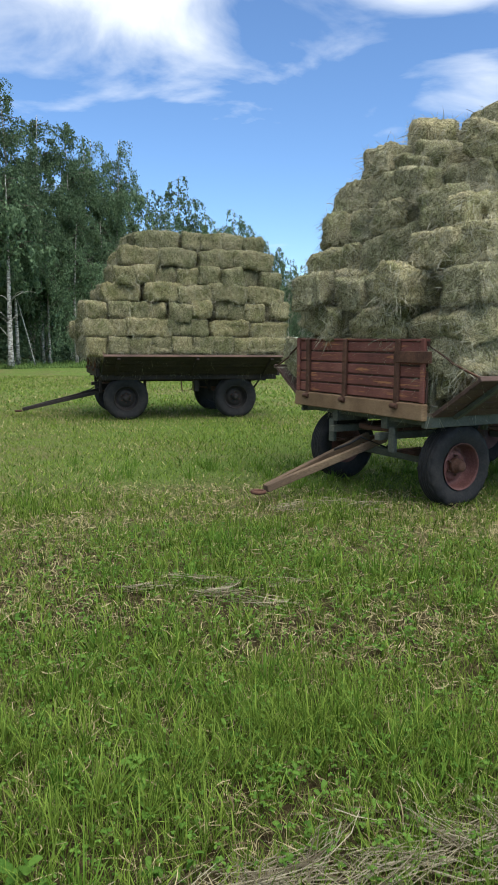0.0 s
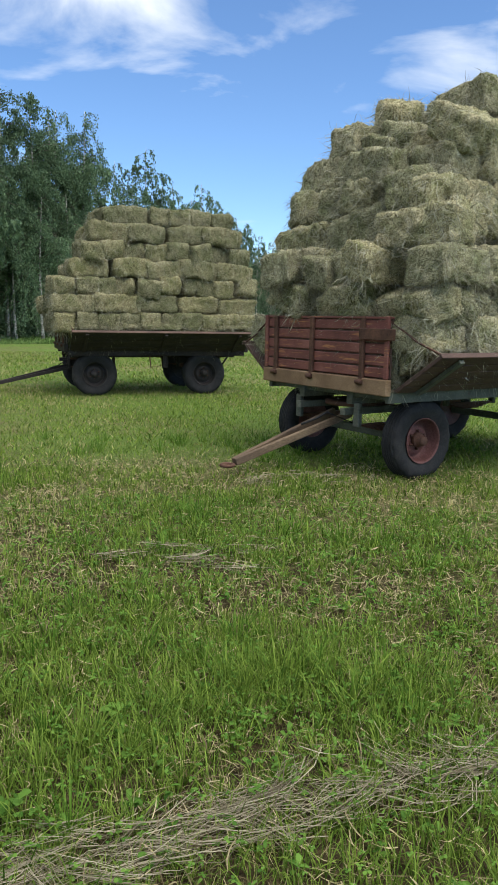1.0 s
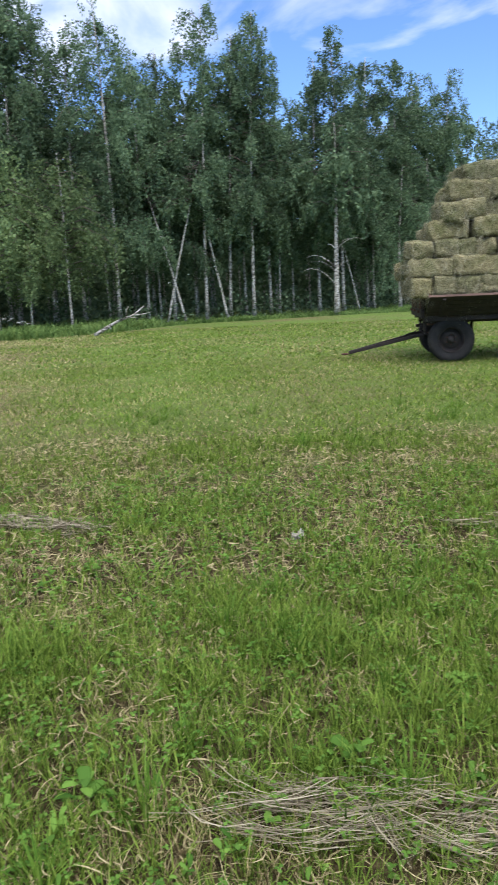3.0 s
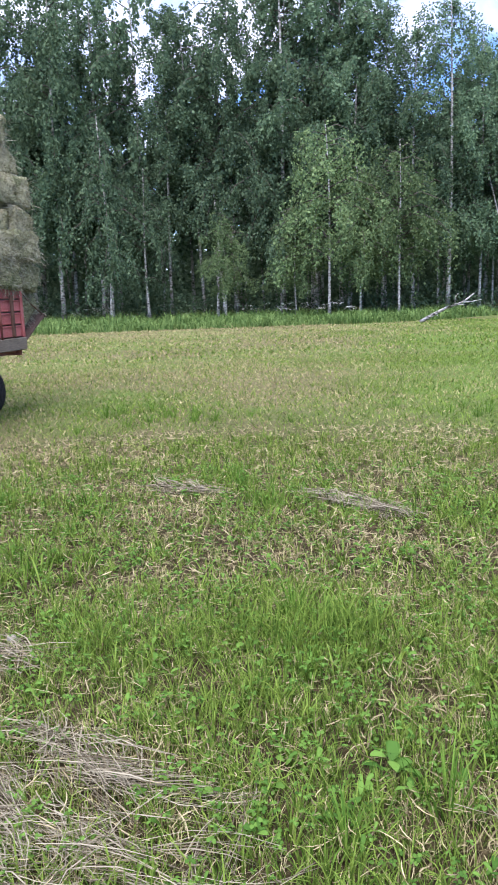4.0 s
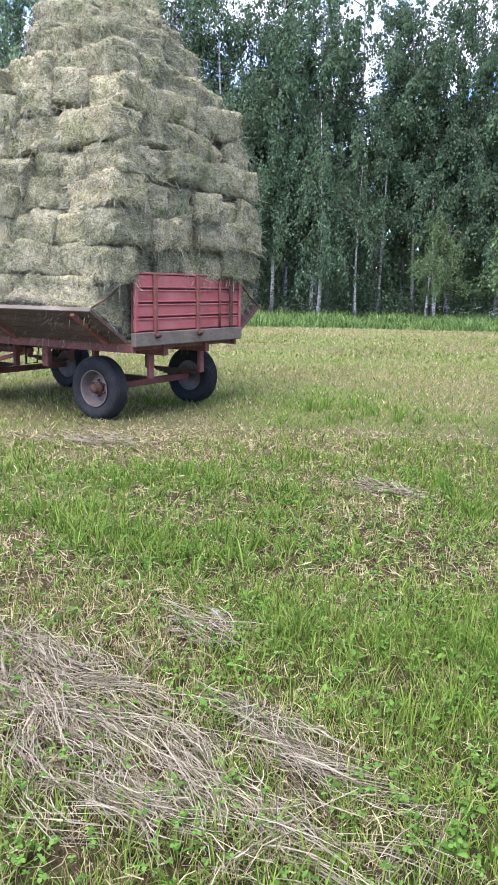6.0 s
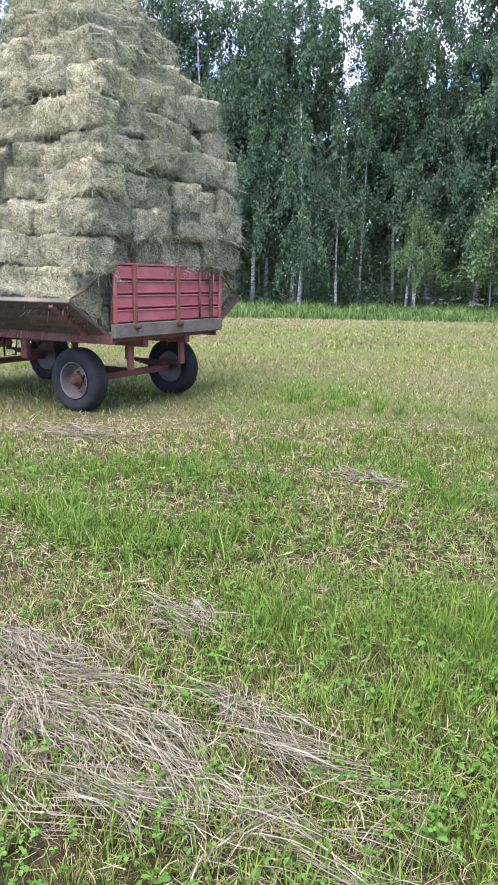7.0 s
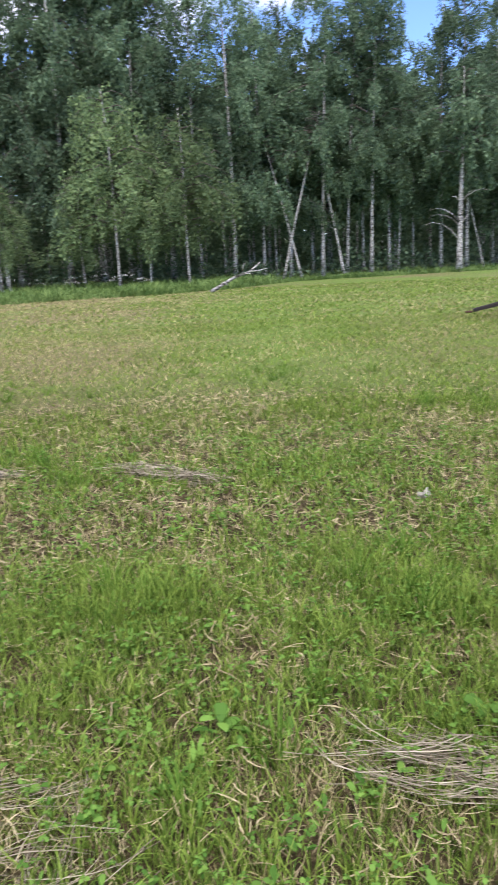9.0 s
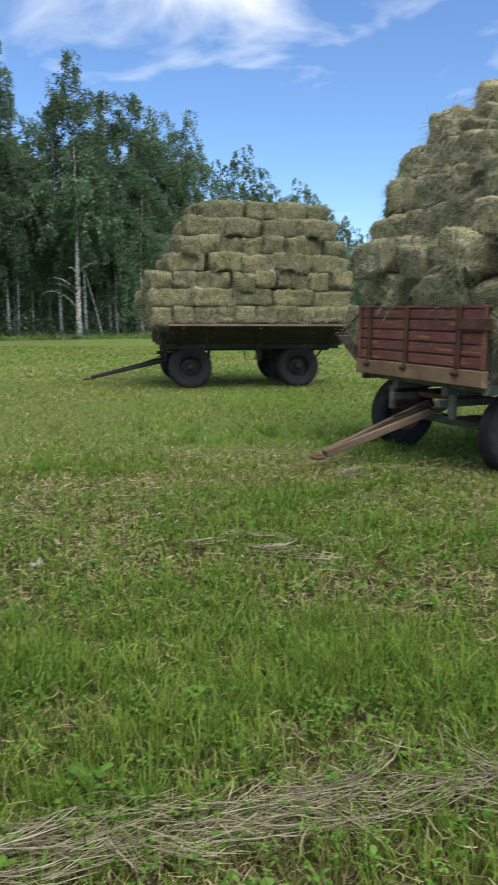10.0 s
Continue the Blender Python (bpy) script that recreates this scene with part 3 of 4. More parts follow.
        bm.faces.new((a, b2, m2, m1)).material_index = 1
        bm.faces.new((m1, m2, tip)).material_index = 1
    me = bpy.data.meshes.new("hay_bale")
    bm.to_mesh(me); bm.free()
    me.materials.append(hay or HAY); me.materials.append(straw or STRAW)
    return me


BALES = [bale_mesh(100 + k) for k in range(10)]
FAR_BALES = [bale_mesh(150 + k, stalks=300, wisps=240, cuts=(13, 6, 5), hay=DIM_HAY, straw=DIM_STRAW) for k in range(6)]
PLAIN = [bale_mesh(200 + k, stalks=0, wisps=0, cuts=(4, 2, 2)) for k in range(3)]


LOOSE = []  # bales on the hidden sides, joined further down


def stack(trailer, layers, group, label, seed, seen_front, chaos):
    """layers: rows of (z, x_front, x_rear, y_left, y_right, lengthwise). Bales along the rim of each layer, all of the top one."""
    rng = np.random.default_rng(seed)
    base = pose(trailer["at"][0], trailer["at"][1], 0, 0, 0, trailer["heading"])
    def put(m, me, shown):
        if shown:
            ob = new("hay_bale", me)
            ob.matrix_basis = m
            tagged(ob, label, "hay bale", group)
        else:
            LOOSE.append((PLAIN[len(LOOSE) % 3], m))

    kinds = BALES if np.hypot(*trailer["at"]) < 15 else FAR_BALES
    # bales tipped into the let-down side boards
    z, xf, xr = layers[0][:3]
    for s in (1, -1):
        for i in range(5):
            x = xr + (i + 0.5) * (xf - xr) / 5
            m = base @ pose(x, s * ((1.35 if s > 0 else 1.46) + rng.normal(0, 0.015)), z + (0.235 if s > 0 else 0.29), s * 33 + rng.normal(0, 3), rng.normal(0, 2), rng.normal(0, 3)) @ Matrix.Diagonal((0.96, 1.15, 1.0, 1))
            put(m, kinds[rng.integers(len(kinds))], s > 0 or i == (4 if seen_front else 0))
    for k, (z, xf, xr, yl, yr, along) in enumerate(layers):
        last = k == len(layers) - 1
        a, b = (0.86, 0.47) if along else (0.47, 0.86)
        nx, ny = max(1, round((xf - xr) / a)), max(1, round((yl - yr) / b))
        for i in range(nx):
            for j in range(ny):
                if not last and 0 < i < nx - 1 and 0 < j < ny - 1:
                    continue
                x = xr + (i + 0.5) * (xf - xr) / nx
                y = yr + (j + 0.5) * (yl - yr) / ny
                sx, sy = (xf - xr) / nx / a, (yl - yr) / ny / b
                lx, ly = (sx, sy) if along else (sy, sx)
                q = 0.3 if k < 2 else chaos
                sag = 0.045 * q * noise.noise(Vector((x * 0.9, y * 0.9, k * 0.35 + seed)))
                m = base @ pose(x + rng.normal(0, 0.05) * q, y + rng.normal(0, 0.05) * q, z + sag + rng.normal(0, 0.014) * q, rng.normal(0, 4.5) * q, rng.normal(0, 4.5) * q, (0 if along else 90) + 180 * rng.integers(2) + rng.normal(0, 5.5) * q)
                m = m @ Matrix.Diagonal((lx * rng.uniform(1.0, 1.08), ly * rng.uniform(1.02, 1.12), rng.uniform(1.04, 1.14), 1))
                put(m, kinds[rng.integers(len(kinds))], j == ny - 1 or last or (i == nx - 1 if seen_front else i == 0))


def layers_of(rows, z0, step):
    return [(z0 + step * k, *r) for k, r in enumerate(rows)]


# rows: front, rear, left, right, whether the bales lie lengthwise
stack(TRAILER_A, layers_of([
    (-0.12, -4.0, 1.12, -1.12, True), (-0.12, -4.1, 1.62, -1.4, False), (0.12, -4.1, 1.58, -1.32, False), (0.05, -4.1, 1.55, -1.2, True), (-0.1, -4.0, 1.5, -1.2, False),
    (-0.3, -3.9, 1.35, -1.15, True), (-0.55, -3.8, 1.2, -1.1, False), (-0.8, -3.6, 1.1, -0.95, True), (-1.3, -3.5, 0.95, -0.65, False)], 1.235, 0.374),
    "bales on the maroon trailer", "pale green-grey hay bale stacked on the maroon trailer", 11, True, 2.1)
stack(TRAILER_B, layers_of([
    (-0.06, -4.0, 1.12, -1.12, True), (0.28, -4.25, 1.62, -1.55, False), (0.36, -4.25, 1.55, -1.5, True), (0.28, -4.2, 1.5, -1.45, False),
    (-0.12, -4.15, 1.45, -1.4, True), (-0.35, -4.05, 1.4, -1.3, False), (-0.5, -3.9, 1.3, -1.2, True), (-0.78, -3.7, 1.18, -1.1, False)], 1.235, 0.38),
    "bales on the dark trailer", "olive-brown hay bale stacked on the dark trailer", 12, True, 0.9)
stack(TRAILER_C, layers_of([
    (-0.05, -LC + 0.16, 1.12, -1.12, True), (0, -LC + 0.20, 1.62, -1.72, False), (0, -LC - 0.02, 1.55, -1.64, True), (0, -LC - 0.1, 1.52, -1.60, False),
    (-0.1, -LC - 0.08, 1.5, -1.54, True), (-0.2, -LC - 0.05, 1.45, -1.47, False), (-0.3, -LC, 1.4, -1.40, True), (-0.5, -LC + 0.1, 1.32, -1.28, False),
    (-1.2, -LC + 0.2, 1.22, -1.05, True), (-2.3, -LC + 0.45, 1.05, -0.85, False), (-2.4, -LC + 0.75, 0.95, -0.75, True), (-2.4, -LC + 1.0, 0.7, -0.6, False)], 1.255, 0.378),
    "bales on the red trailer", "pale hay bale stacked on the red trailer", 13, False, 1.15)


def join_loose():
    bm = bmesh.new()
    for me, m in LOOSE:
        n = len(bm.verts)
        bm.from_mesh(me)
        bm.verts.ensure_lookup_table()
        bmesh.ops.transform(bm, matrix=m, verts=bm.verts[n:])
    me = bpy.data.meshes.new("hay_bales")
    bm.to_mesh(me); bm.free()
    me.materials.append(HAY); me.materials.append(STRAW)
    tagged(new("hay_bales", me), "pale hay bales inside and behind the stacks", "hay bales", kind="stuff")


join_loose()


# ---- trees ----
def birch(name, label, seed, height, crown_from, reach, leaves, leaf_size, droop, leaf_material, lean=0.0, spread_top=0.6, girth=0.12, bare=0):
    """A birch: tapered trunk, limbs and hanging leafy twigs."""
    rng = np.random.default_rng(seed)
    T = thing(name, label, "tree")
    bm = bmesh.new()
    ph = rng.uniform(0, 6.28, 4)
    def trunk_at(u):
        return Vector((lean * u * height + 0.25 * math.sin(2.2 * u + ph[0]) * u, 0.25 * math.sin(2.6 * u + ph[1]) * u + 0.4 * lean * u * height * math.sin(ph[2]), u * height))
    us = np.linspace(0, 1, 12)
    tube(bm, [trunk_at(u) for u in us], [girth * (1 - u) ** 0.8 * (1 + 0.5 * math.exp(-u * 40)) + 0.012 for u in us], 7)
    wood = bmesh.new()
    V, n_limbs = [], int(40 + 10 * rng.random())
    sizes = []
    for k in range(n_limbs):
        u = crown_from + (0.985 - crown_from) * (k + rng.random()) / n_limbs
        rel = (u - crown_from) / (1 - crown_from)
        ln = reach * (0.35 + 0.65 * math.sin(math.pi * min(1, 0.22 + rel * 0.75)) ** 0.8) * rng.uniform(0.6, 1.25) * (1 - (1 - spread_top) * rel ** 2.2)
        a = rng.uniform(0, 2 * math.pi)
        p0 = trunk_at(u)
        up = rng.uniform(0.45, 1.1)
        pts = []
        for q in np.linspace(0, 1, 6):
            pts.append(p0 + Vector((math.cos(a) * ln * q, math.sin(a) * ln * q, ln * (up * q - (up * 0.5 + droop * 0.6) * q * q))))
        tube(wood, pts[::2] + pts[-1:], [0.035 * (1 - 0.85 * q) * (0.5 + ln / reach * 0.5) + 0.004 for q in (0, 0.4, 0.8, 1)], 3)
        V.append(np.array(pts)); sizes.append(ln)
    for k in range(bare):
        u = rng.uniform(0.15, max(0.2, crown_from + 0.05))
        a, ln = rng.uniform(0, 6.28), rng.uniform(0.9, 2.4)
        p0 = trunk_at(u)
        tube(bm, [p0 + Vector((math.cos(a) * ln * q, math.sin(a) * ln * q, ln * (1.1 * q - 0.75 * q * q))) for q in np.linspace(0, 1, 5)], [0.032 * (1 - q) + 0.007 for q in np.linspace(0, 1, 5)], 4)
    part("trunk", bm, BARK, T, "white birch trunk with dark marks")
    tagged(part("branchwork", wood, TWIG, T, "thin brown limbs"), kind="stuff")
    # strands of twig hang from the limbs, and the leaves crowd along them
    strands = leaves // 34
    share = np.array(sizes) ** 1.4
    limb = np.array(V)
    pick = rng.choice(n_limbs, strands, p=share / share.sum())
    q = (0.03 + 0.97 * rng.random(strands) ** 0.9) * 4.999
    i = q.astype(int)
    root = limb[pick, i] * (1 - (q - i))[:, None] + limb[pick, i + 1] * (q - i)[:, None] + rng.normal(0, 0.16, (strands, 3))
    out = rng.normal(0, 1, (strands, 3)); out[:, 2] = 0
    out += limb[pick, 5] - limb[pick, 0]; out[:, 2] = rng.uniform(0.0, 0.5, strands)
    out /= np.linalg.norm(out, axis=1)[:, None]
    long = rng.uniform(0.4, 1.3, strands) * (0.35 + droop)
    own = rng.integers(0, strands, leaves)
    w = rng.random(leaves)
    c = root[own] + out[own] * (0.55 * w * (1 - 0.35 * w))[:, None] + rng.normal(0, 0.085, (leaves, 3))
    c[:, 2] -= long[own] * w ** 1.6
    c[:, 2] = np.maximum(c[:, 2], 0.5)
    d = rng.normal(0, 1, (leaves, 3)); d[:, 2] -= 0.8 + 1.0 * droop
    d /= np.linalg.norm(d, axis=1)[:, None]
    s = np.cross(d, rng.normal(0, 1, (leaves, 3)))
    s /= np.linalg.norm(s, axis=1)[:, None]
    size = leaf_size * rng.uniform(0.6, 1.4, leaves)[:, None]
    verts = np.stack([c, c + d * size * 0.5 + s * size * 0.30, c + d * size, c + d * size * 0.5 - s * size * 0.30], 1).reshape(-1, 3)
    from_arrays("crown", verts, np.arange(4 * leaves).reshape(-1, 4), leaf_material, T)
    return T


def stand(models, at, rng, height=None, own_height=17.0, turn=None):
    m = models[rng.integers(len(models))] if isinstance(models, list) else models
    s = (height / own_height) if height else rng.uniform(0.85, 1.1)
    return copy_thing(m, pose(at[0], at[1], -0.02, 0, 0, rng.uniform(0, 360) if turn is None else turn) @ Matrix.Diagonal((s * rng.uniform(0.9, 1.1), s * rng.uniform(0.9, 1.1), s, 1)))


def polar(az, d):
    return (-math.sin(radians(az)) * d, math.cos(radians(az)) * d)


EDGE_AZ = [96, 84, 70, 57, 47, 40, 30, 24, 20]
EDGE_D = [52, 50, 49, 47, 44, 43, 46, 49, 54]


def edge(az):
    return float(np.interp(-az, [-a for a in EDGE_AZ], EDGE_D))


def make_forest():
    rng = np.random.default_rng(21)
    leafy_label = "tall birch with white trunk and dense green crown"
    full = [birch("birch_tree", leafy_label, 30 + k, 17.0, cf, rc, 25000, 0.138, dr, LEAF, ln, girth=0.75 * g)
            for k, (cf, rc, dr, ln, g) in enumerate([(0.24, 3.4, 1.0, 0.0, 0.14), (0.29, 3.0, 0.8, 0.02, 0.13), (0.20, 3.6, 1.3, 0.0, 0.16), (0.33, 2.8, 0.7, -0.03, 0.12), (0.22, 3.1, 1.1, 0.02, 0.12)])]
    middle = [birch("birch_tree", leafy_label, 40 + k, 17.0, cf, rc, 9500, 0.205, dr, LEAF, ln, girth=0.085)
              for k, (cf, rc, dr, ln) in enumerate([(0.22, 3.4, 1.0, 0.0), (0.30, 3.0, 0.7, 0.02), (0.26, 3.2, 1.1, -0.02)])]
    slim = [birch("birch_tree", "slender birch deep in the wood", 50 + k, 16.0, cf, 2.7, 1600, 0.36, 0.5, LEAF, ln, girth=0.09)
            for k, (cf, ln) in enumerate([(0.35, 0.0), (0.45, 0.04), (0.5, -0.05)])]
    weeping = birch("birch_tree", "weeping birch with hanging branches down to the ground", 61, 10.5, 0.24, 2.6, 9500, 0.15, 1.3, LEAF, 0.02, 0.5, 0.11)
    bright = birch("birch_tree", "young light-green birch at the edge of the wood", 62, 8.5, 0.30, 2.5, 11000, 0.13, 1.0, LIGHT_LEAF, 0.02, 0.65, 0.05)
    forked = birch("birch_tree", "old birch with bare crooked lower limbs", 63, 10.0, 0.45, 2.5, 6500, 0.20, 0.6, LEAF, 0.0, 0.5, 0.15, 9)
    leaning = birch("birch_tree", "thin bare leaning birch at the wood's edge", 64, 10.0, 0.72, 1.4, 900, 0.22, 0.4, LEAF, 0.22, 0.5, 0.065)
    used = []
    # front row: azimuth, distance behind the edge, height
    for az, back, h in FRONT:
        used.append(stand(full, polar(az, edge(az) + back), rng, h))
    for az, back, h in WEEPING:
        used.append(stand(weeping, polar(az, edge(az) + back), rng, h, 10.5))
    for az, back, h in BRIGHT:
        used.append(stand(bright, polar(az, edge(az) + back), rng, h, 8.5))
    for az, back, h in FORKED:
        used.append(stand(forked, polar(az, edge(az) + back), rng, h, 10.0))
    for az, back, h, turn in LEANING:
        used.append(stand(leaning, polar(az, edge(az) + back), rng, h, 10.0, turn))
    for row, (back, step, models) in enumerate([(2.8, 3.0, middle), (5.0, 4.2, middle), (6.0, 3.6, slim), (8.5, 3.0, slim), (12.5, 3.0, slim), (17.5, 3.4, slim)]):
        az = 97.0
        while az > 16.5:
            d = edge(az) + back + rng.uniform(-1, 1)
            if rng.random() > ((0.4 if row == 0 and 55 < az < 65 else 0.12) if row != 1 else 0.8 if az > 48 else 0.05):
                used.append(stand(models, polar(az, d), rng, ((22.5 if row < 2 else 16.5) if az > 48 else 15.0) * rng.uniform(0.8, 1.06)))
            az -= math.degrees(step / d) * rng.uniform(0.7, 1.3)
    # the wood's edge runs on, farther off
    for az, d, h in FAR:
        used.append(stand(middle, polar(az, d), rng, h * 1.04, 17.0))
    for m in (*full, *middle, *slim, weeping, bright, forked, leaning):
        for o in (m, *m.children_recursive)[::-1]:
            bpy.data.objects.remove(o)
    for o in used:
        tagged(o, group="birches of the wood")


FRONT = [(88, 0, 23), (84, 1.5, 22), (80, 1, 23), (77, 0.5, 22), (73, 1, 23), (69.5, 0.5, 23), (66.5, 2, 21), (61.5, 1.5, 18.5), (59, 3, 19), (56.5, 1, 20), (53, 1.5, 22.5), (50.5, 2, 23), (48, 1.5, 19), (45.5, 2.5, 17.5), (43.3, 2, 16.2),
         (40.8, 1, 17.2), (38.6, 2, 15), (36.6, 1.5, 15.5), (34.2, 0.5, 17.4), (32.4, 1.5, 16.5), (30.6, 0.5, 17.4), (29.3, 2.0, 15.5), (27.6, 3.0, 11.5), (25.6, 1.0, 15.5), (23.8, 0.5, 17), (22.0, 1.5, 16.5), (20.0, 1.5, 16.5), (18.3, 3, 16), (16.7, 4, 16.2)]
WEEPING = [(19.6, -1, 9.5), (17.6, 1, 10), (21.5, 0.5, 9), (66.0, -2.5, 11.8), (63.2, -1, 9.0), (75, -1, 10)]
BRIGHT = [(49.5, -2.5, 10.4), (47.2, -2, 8.0), (44.3, -2.5, 9.0), (57.4, -2, 6.2), (52, -1.5, 6.5)]
FORKED = [(24.3, -3.0, 11.0)]
LEANING = [(35.8, -0.5, 9, 205), (32.6, -0.4, 10, 170), (37.2, 0, 9, 30), (58.0, -1, 12, 130), (57.4, -1, 11.5, 160), (22.6, -1, 6, 200)]
FAR = [(15.3, 62, 14.0), (14.1, 66, 14), (13.0, 70, 13.5), (11.8, 72, 16.4), (10.8, 74, 13.5), (10.0, 76, 13.8), (9.0, 80, 13.4), (8.0, 82, 15.2), (7.1, 86, 13.6), (6.2, 88, 14), (5.3, 92, 13.2), (4.5, 95, 13), (3.6, 99, 11.8), (2.6, 103, 11.6), (1.6, 107, 11), (0.4, 110, 11.4), (-0.8, 113, 11), (-2.0, 117, 11), (-3.4, 120, 11.5), (-5, 123, 11), (-6.5, 127, 11.6), (-8, 131, 11), (-10, 135, 11), (-12, 140, 11),
       (13.6, 74, 12), (12.2, 78, 12), (9.5, 84, 12), (7.5, 90, 12), (5.7, 96, 12), (4.0, 104, 11)]
make_forest()


# ---- meadow ----
class Field:
    """Smooth random values over the plan, 0 to 1, with patches of the given size."""
    def __init__(self, seed, size):
        self.g, self.s = np.random.default_rng(seed).random((256, 256)), size
    def __call__(self, x, y):
        u, v = x / self.s + 80, y / self.s + 80
        i, j = np.floor(u).astype(int), np.floor(v).astype(int)
        a, b = u - i, v - j
        a, b = a * a * (3 - 2 * a), b * b * (3 - 2 * b)
        g = self.g
        i, j, i2, j2 = i % 256, j % 256, (i + 1) % 256, (j + 1) % 256
        return (g[i, j] * (1 - a) + g[i2, j] * a) * (1 - b) + (g[i, j2] * (1 - a) + g[i2, j2] * a) * b


TUFTS, CLUMPS, SWATH, KNOTS = Field(1, 0.3), Field(2, 1.1), Field(3, 3.5), Field(4, 0.55)


BARE = [(-1.19, 3.4, 0.22), (-5.1, 2.6, 0.6), (-3.5, 0.1, 0.45), (-2.5, 0.3, 0.4), (-2.2, 0.9, 0.25), (-3.41, 0.81, 0.25), (-4.18, 0.05, 0.4), (-8.6, 0.9, 0.7), (-2.5, 6.7, 0.7), (-1.86, 2.17, 0.2), (-0.3, 4.0, 0.35), (-1.3, 1.75, 0.25)]  # trodden, dry spots
UNCUT = [(3.0, 4.5), (0.8, 3.65), (0.0, 3.4), (-1.0, 2.8), (-1.8, 2.65), (-2.6, 2.4), (-3.3, 1.5), (-4.35, 1.25), (-5.05, 0.55), (-6.6, -0.6)]  # a greener strip between two passes of the mower
RAKED = [(2.0, 5.2), (-0.2, 4.6), (-1.0, 5.1), (-2.45, 4.1), (-4.5, 2.95), (-5.6, 2.9), (-7.0, 1.8), (-8.7, 0.9)]  # and a drier one


def line_distance(x, y, line):
    best = np.full(len(x), 1e9)
    for (ax, ay), (bx, by) in zip(line, line[1:]):
        dx, dy = bx - ax, by - ay
        u = np.clip(((x - ax) * dx + (y - ay) * dy) / (dx * dx + dy * dy), 0, 1)
        best = np.minimum(best, np.hypot(x - ax - u * dx, y - ay - u * dy))
    return best


def uncut(x, y):
    """How far the grass of the greener strip stands up: 0 to 1, in clumps."""
    return np.exp(-(line_distance(x, y, UNCUT) / 0.45) ** 2) * np.clip(3.2 * (0.55 * KNOTS(x, y) + 0.45 * TUFTS(x, y)) - 1.2, 0, 1)


def dryness(x, y):
    """0: lush and green, 1: bare stubble."""
    d = 0.46 - (0.3 * (0.5 * TUFTS(x, y) + 0.5 * KNOTS(x, y)) + 0.4 * CLUMPS(x, y) + 0.3 * SWATH(x, y))
    d += np.interp(x + y, [-5.0, 3.0], [0.17, -0.04])
    d += -0.20 * uncut(x, y) + 0.15 * np.exp(-(line_distance(x, y, RAKED) / 0.45) ** 2)
    for px, py, pr in BARE:
        d += 0.16 * np.exp(-((x - px) ** 2 + (y - py) ** 2) / pr ** 2)
    return 1 / (1 + np.exp(-d / 0.10))


def sector(rng, n, r0, r1, a0=-28, a1=97):
    """Random places between two distances and two azimuths from the middle of the meadow."""
    r = np.sqrt(rng.uniform(r0 * r0, r1 * r1, n))
    a = np.radians(rng.uniform(a0, a1, n))
    return -np.sin(a) * r, np.cos(a) * r


def blades(rng, x, y, height, width, bend, z=-0.03):
    """Bent tapering blades, three triangles each."""
    n = len(x)
    a = rng.uniform(0, 2 * np.pi, n)
    side = np.stack([np.cos(a), np.sin(a), np.zeros(n)], -1) * (width / 2)[:, None]
    b = a + np.pi / 2 + rng.normal(0, 0.5, n)
    lean = np.stack([np.cos(b), np.sin(b), np.zeros(n)], -1) * (bend * height)[:, None]
    up = np.zeros((n, 3)); up[:, 2] = height
    p = np.stack([x, y, np.full(n, z)], -1)
    mid, tip = p + up * 0.6 + lean * 0.28, p + up * (1 - 0.25 * bend ** 2)[:, None] + lean
    v = np.stack([p - side, p + side, mid + side * 0.8, mid - side * 0.8, tip], 1).reshape(-1, 3)
    k = np.arange(n)[:, None] * 5
    f = np.concatenate([k + [0, 1, 2], k + [0, 2, 3], k + [3, 2, 4]])
    return v, f


def darts(rng, x, y, height, width, bend, z=-0.03):
    """Plain upright slivers for the far grass, one triangle each."""
    n = len(x)
    a = rng.uniform(0, 2 * np.pi, n)
    side = np.stack([np.cos(a), np.sin(a), np.zeros(n)], -1) * (width / 2)[:, None]
    b = rng.uniform(0, 2 * np.pi, n)
    p = np.stack([x, y, np.full(n, z)], -1)
    tip = p + np.stack([np.cos(b) * bend * height, np.sin(b) * bend * height, height], -1)
    v = np.stack([p - side, p + side, tip], 1).reshape(-1, 3)
    return v, np.arange(3 * n).reshape(-1, 3)


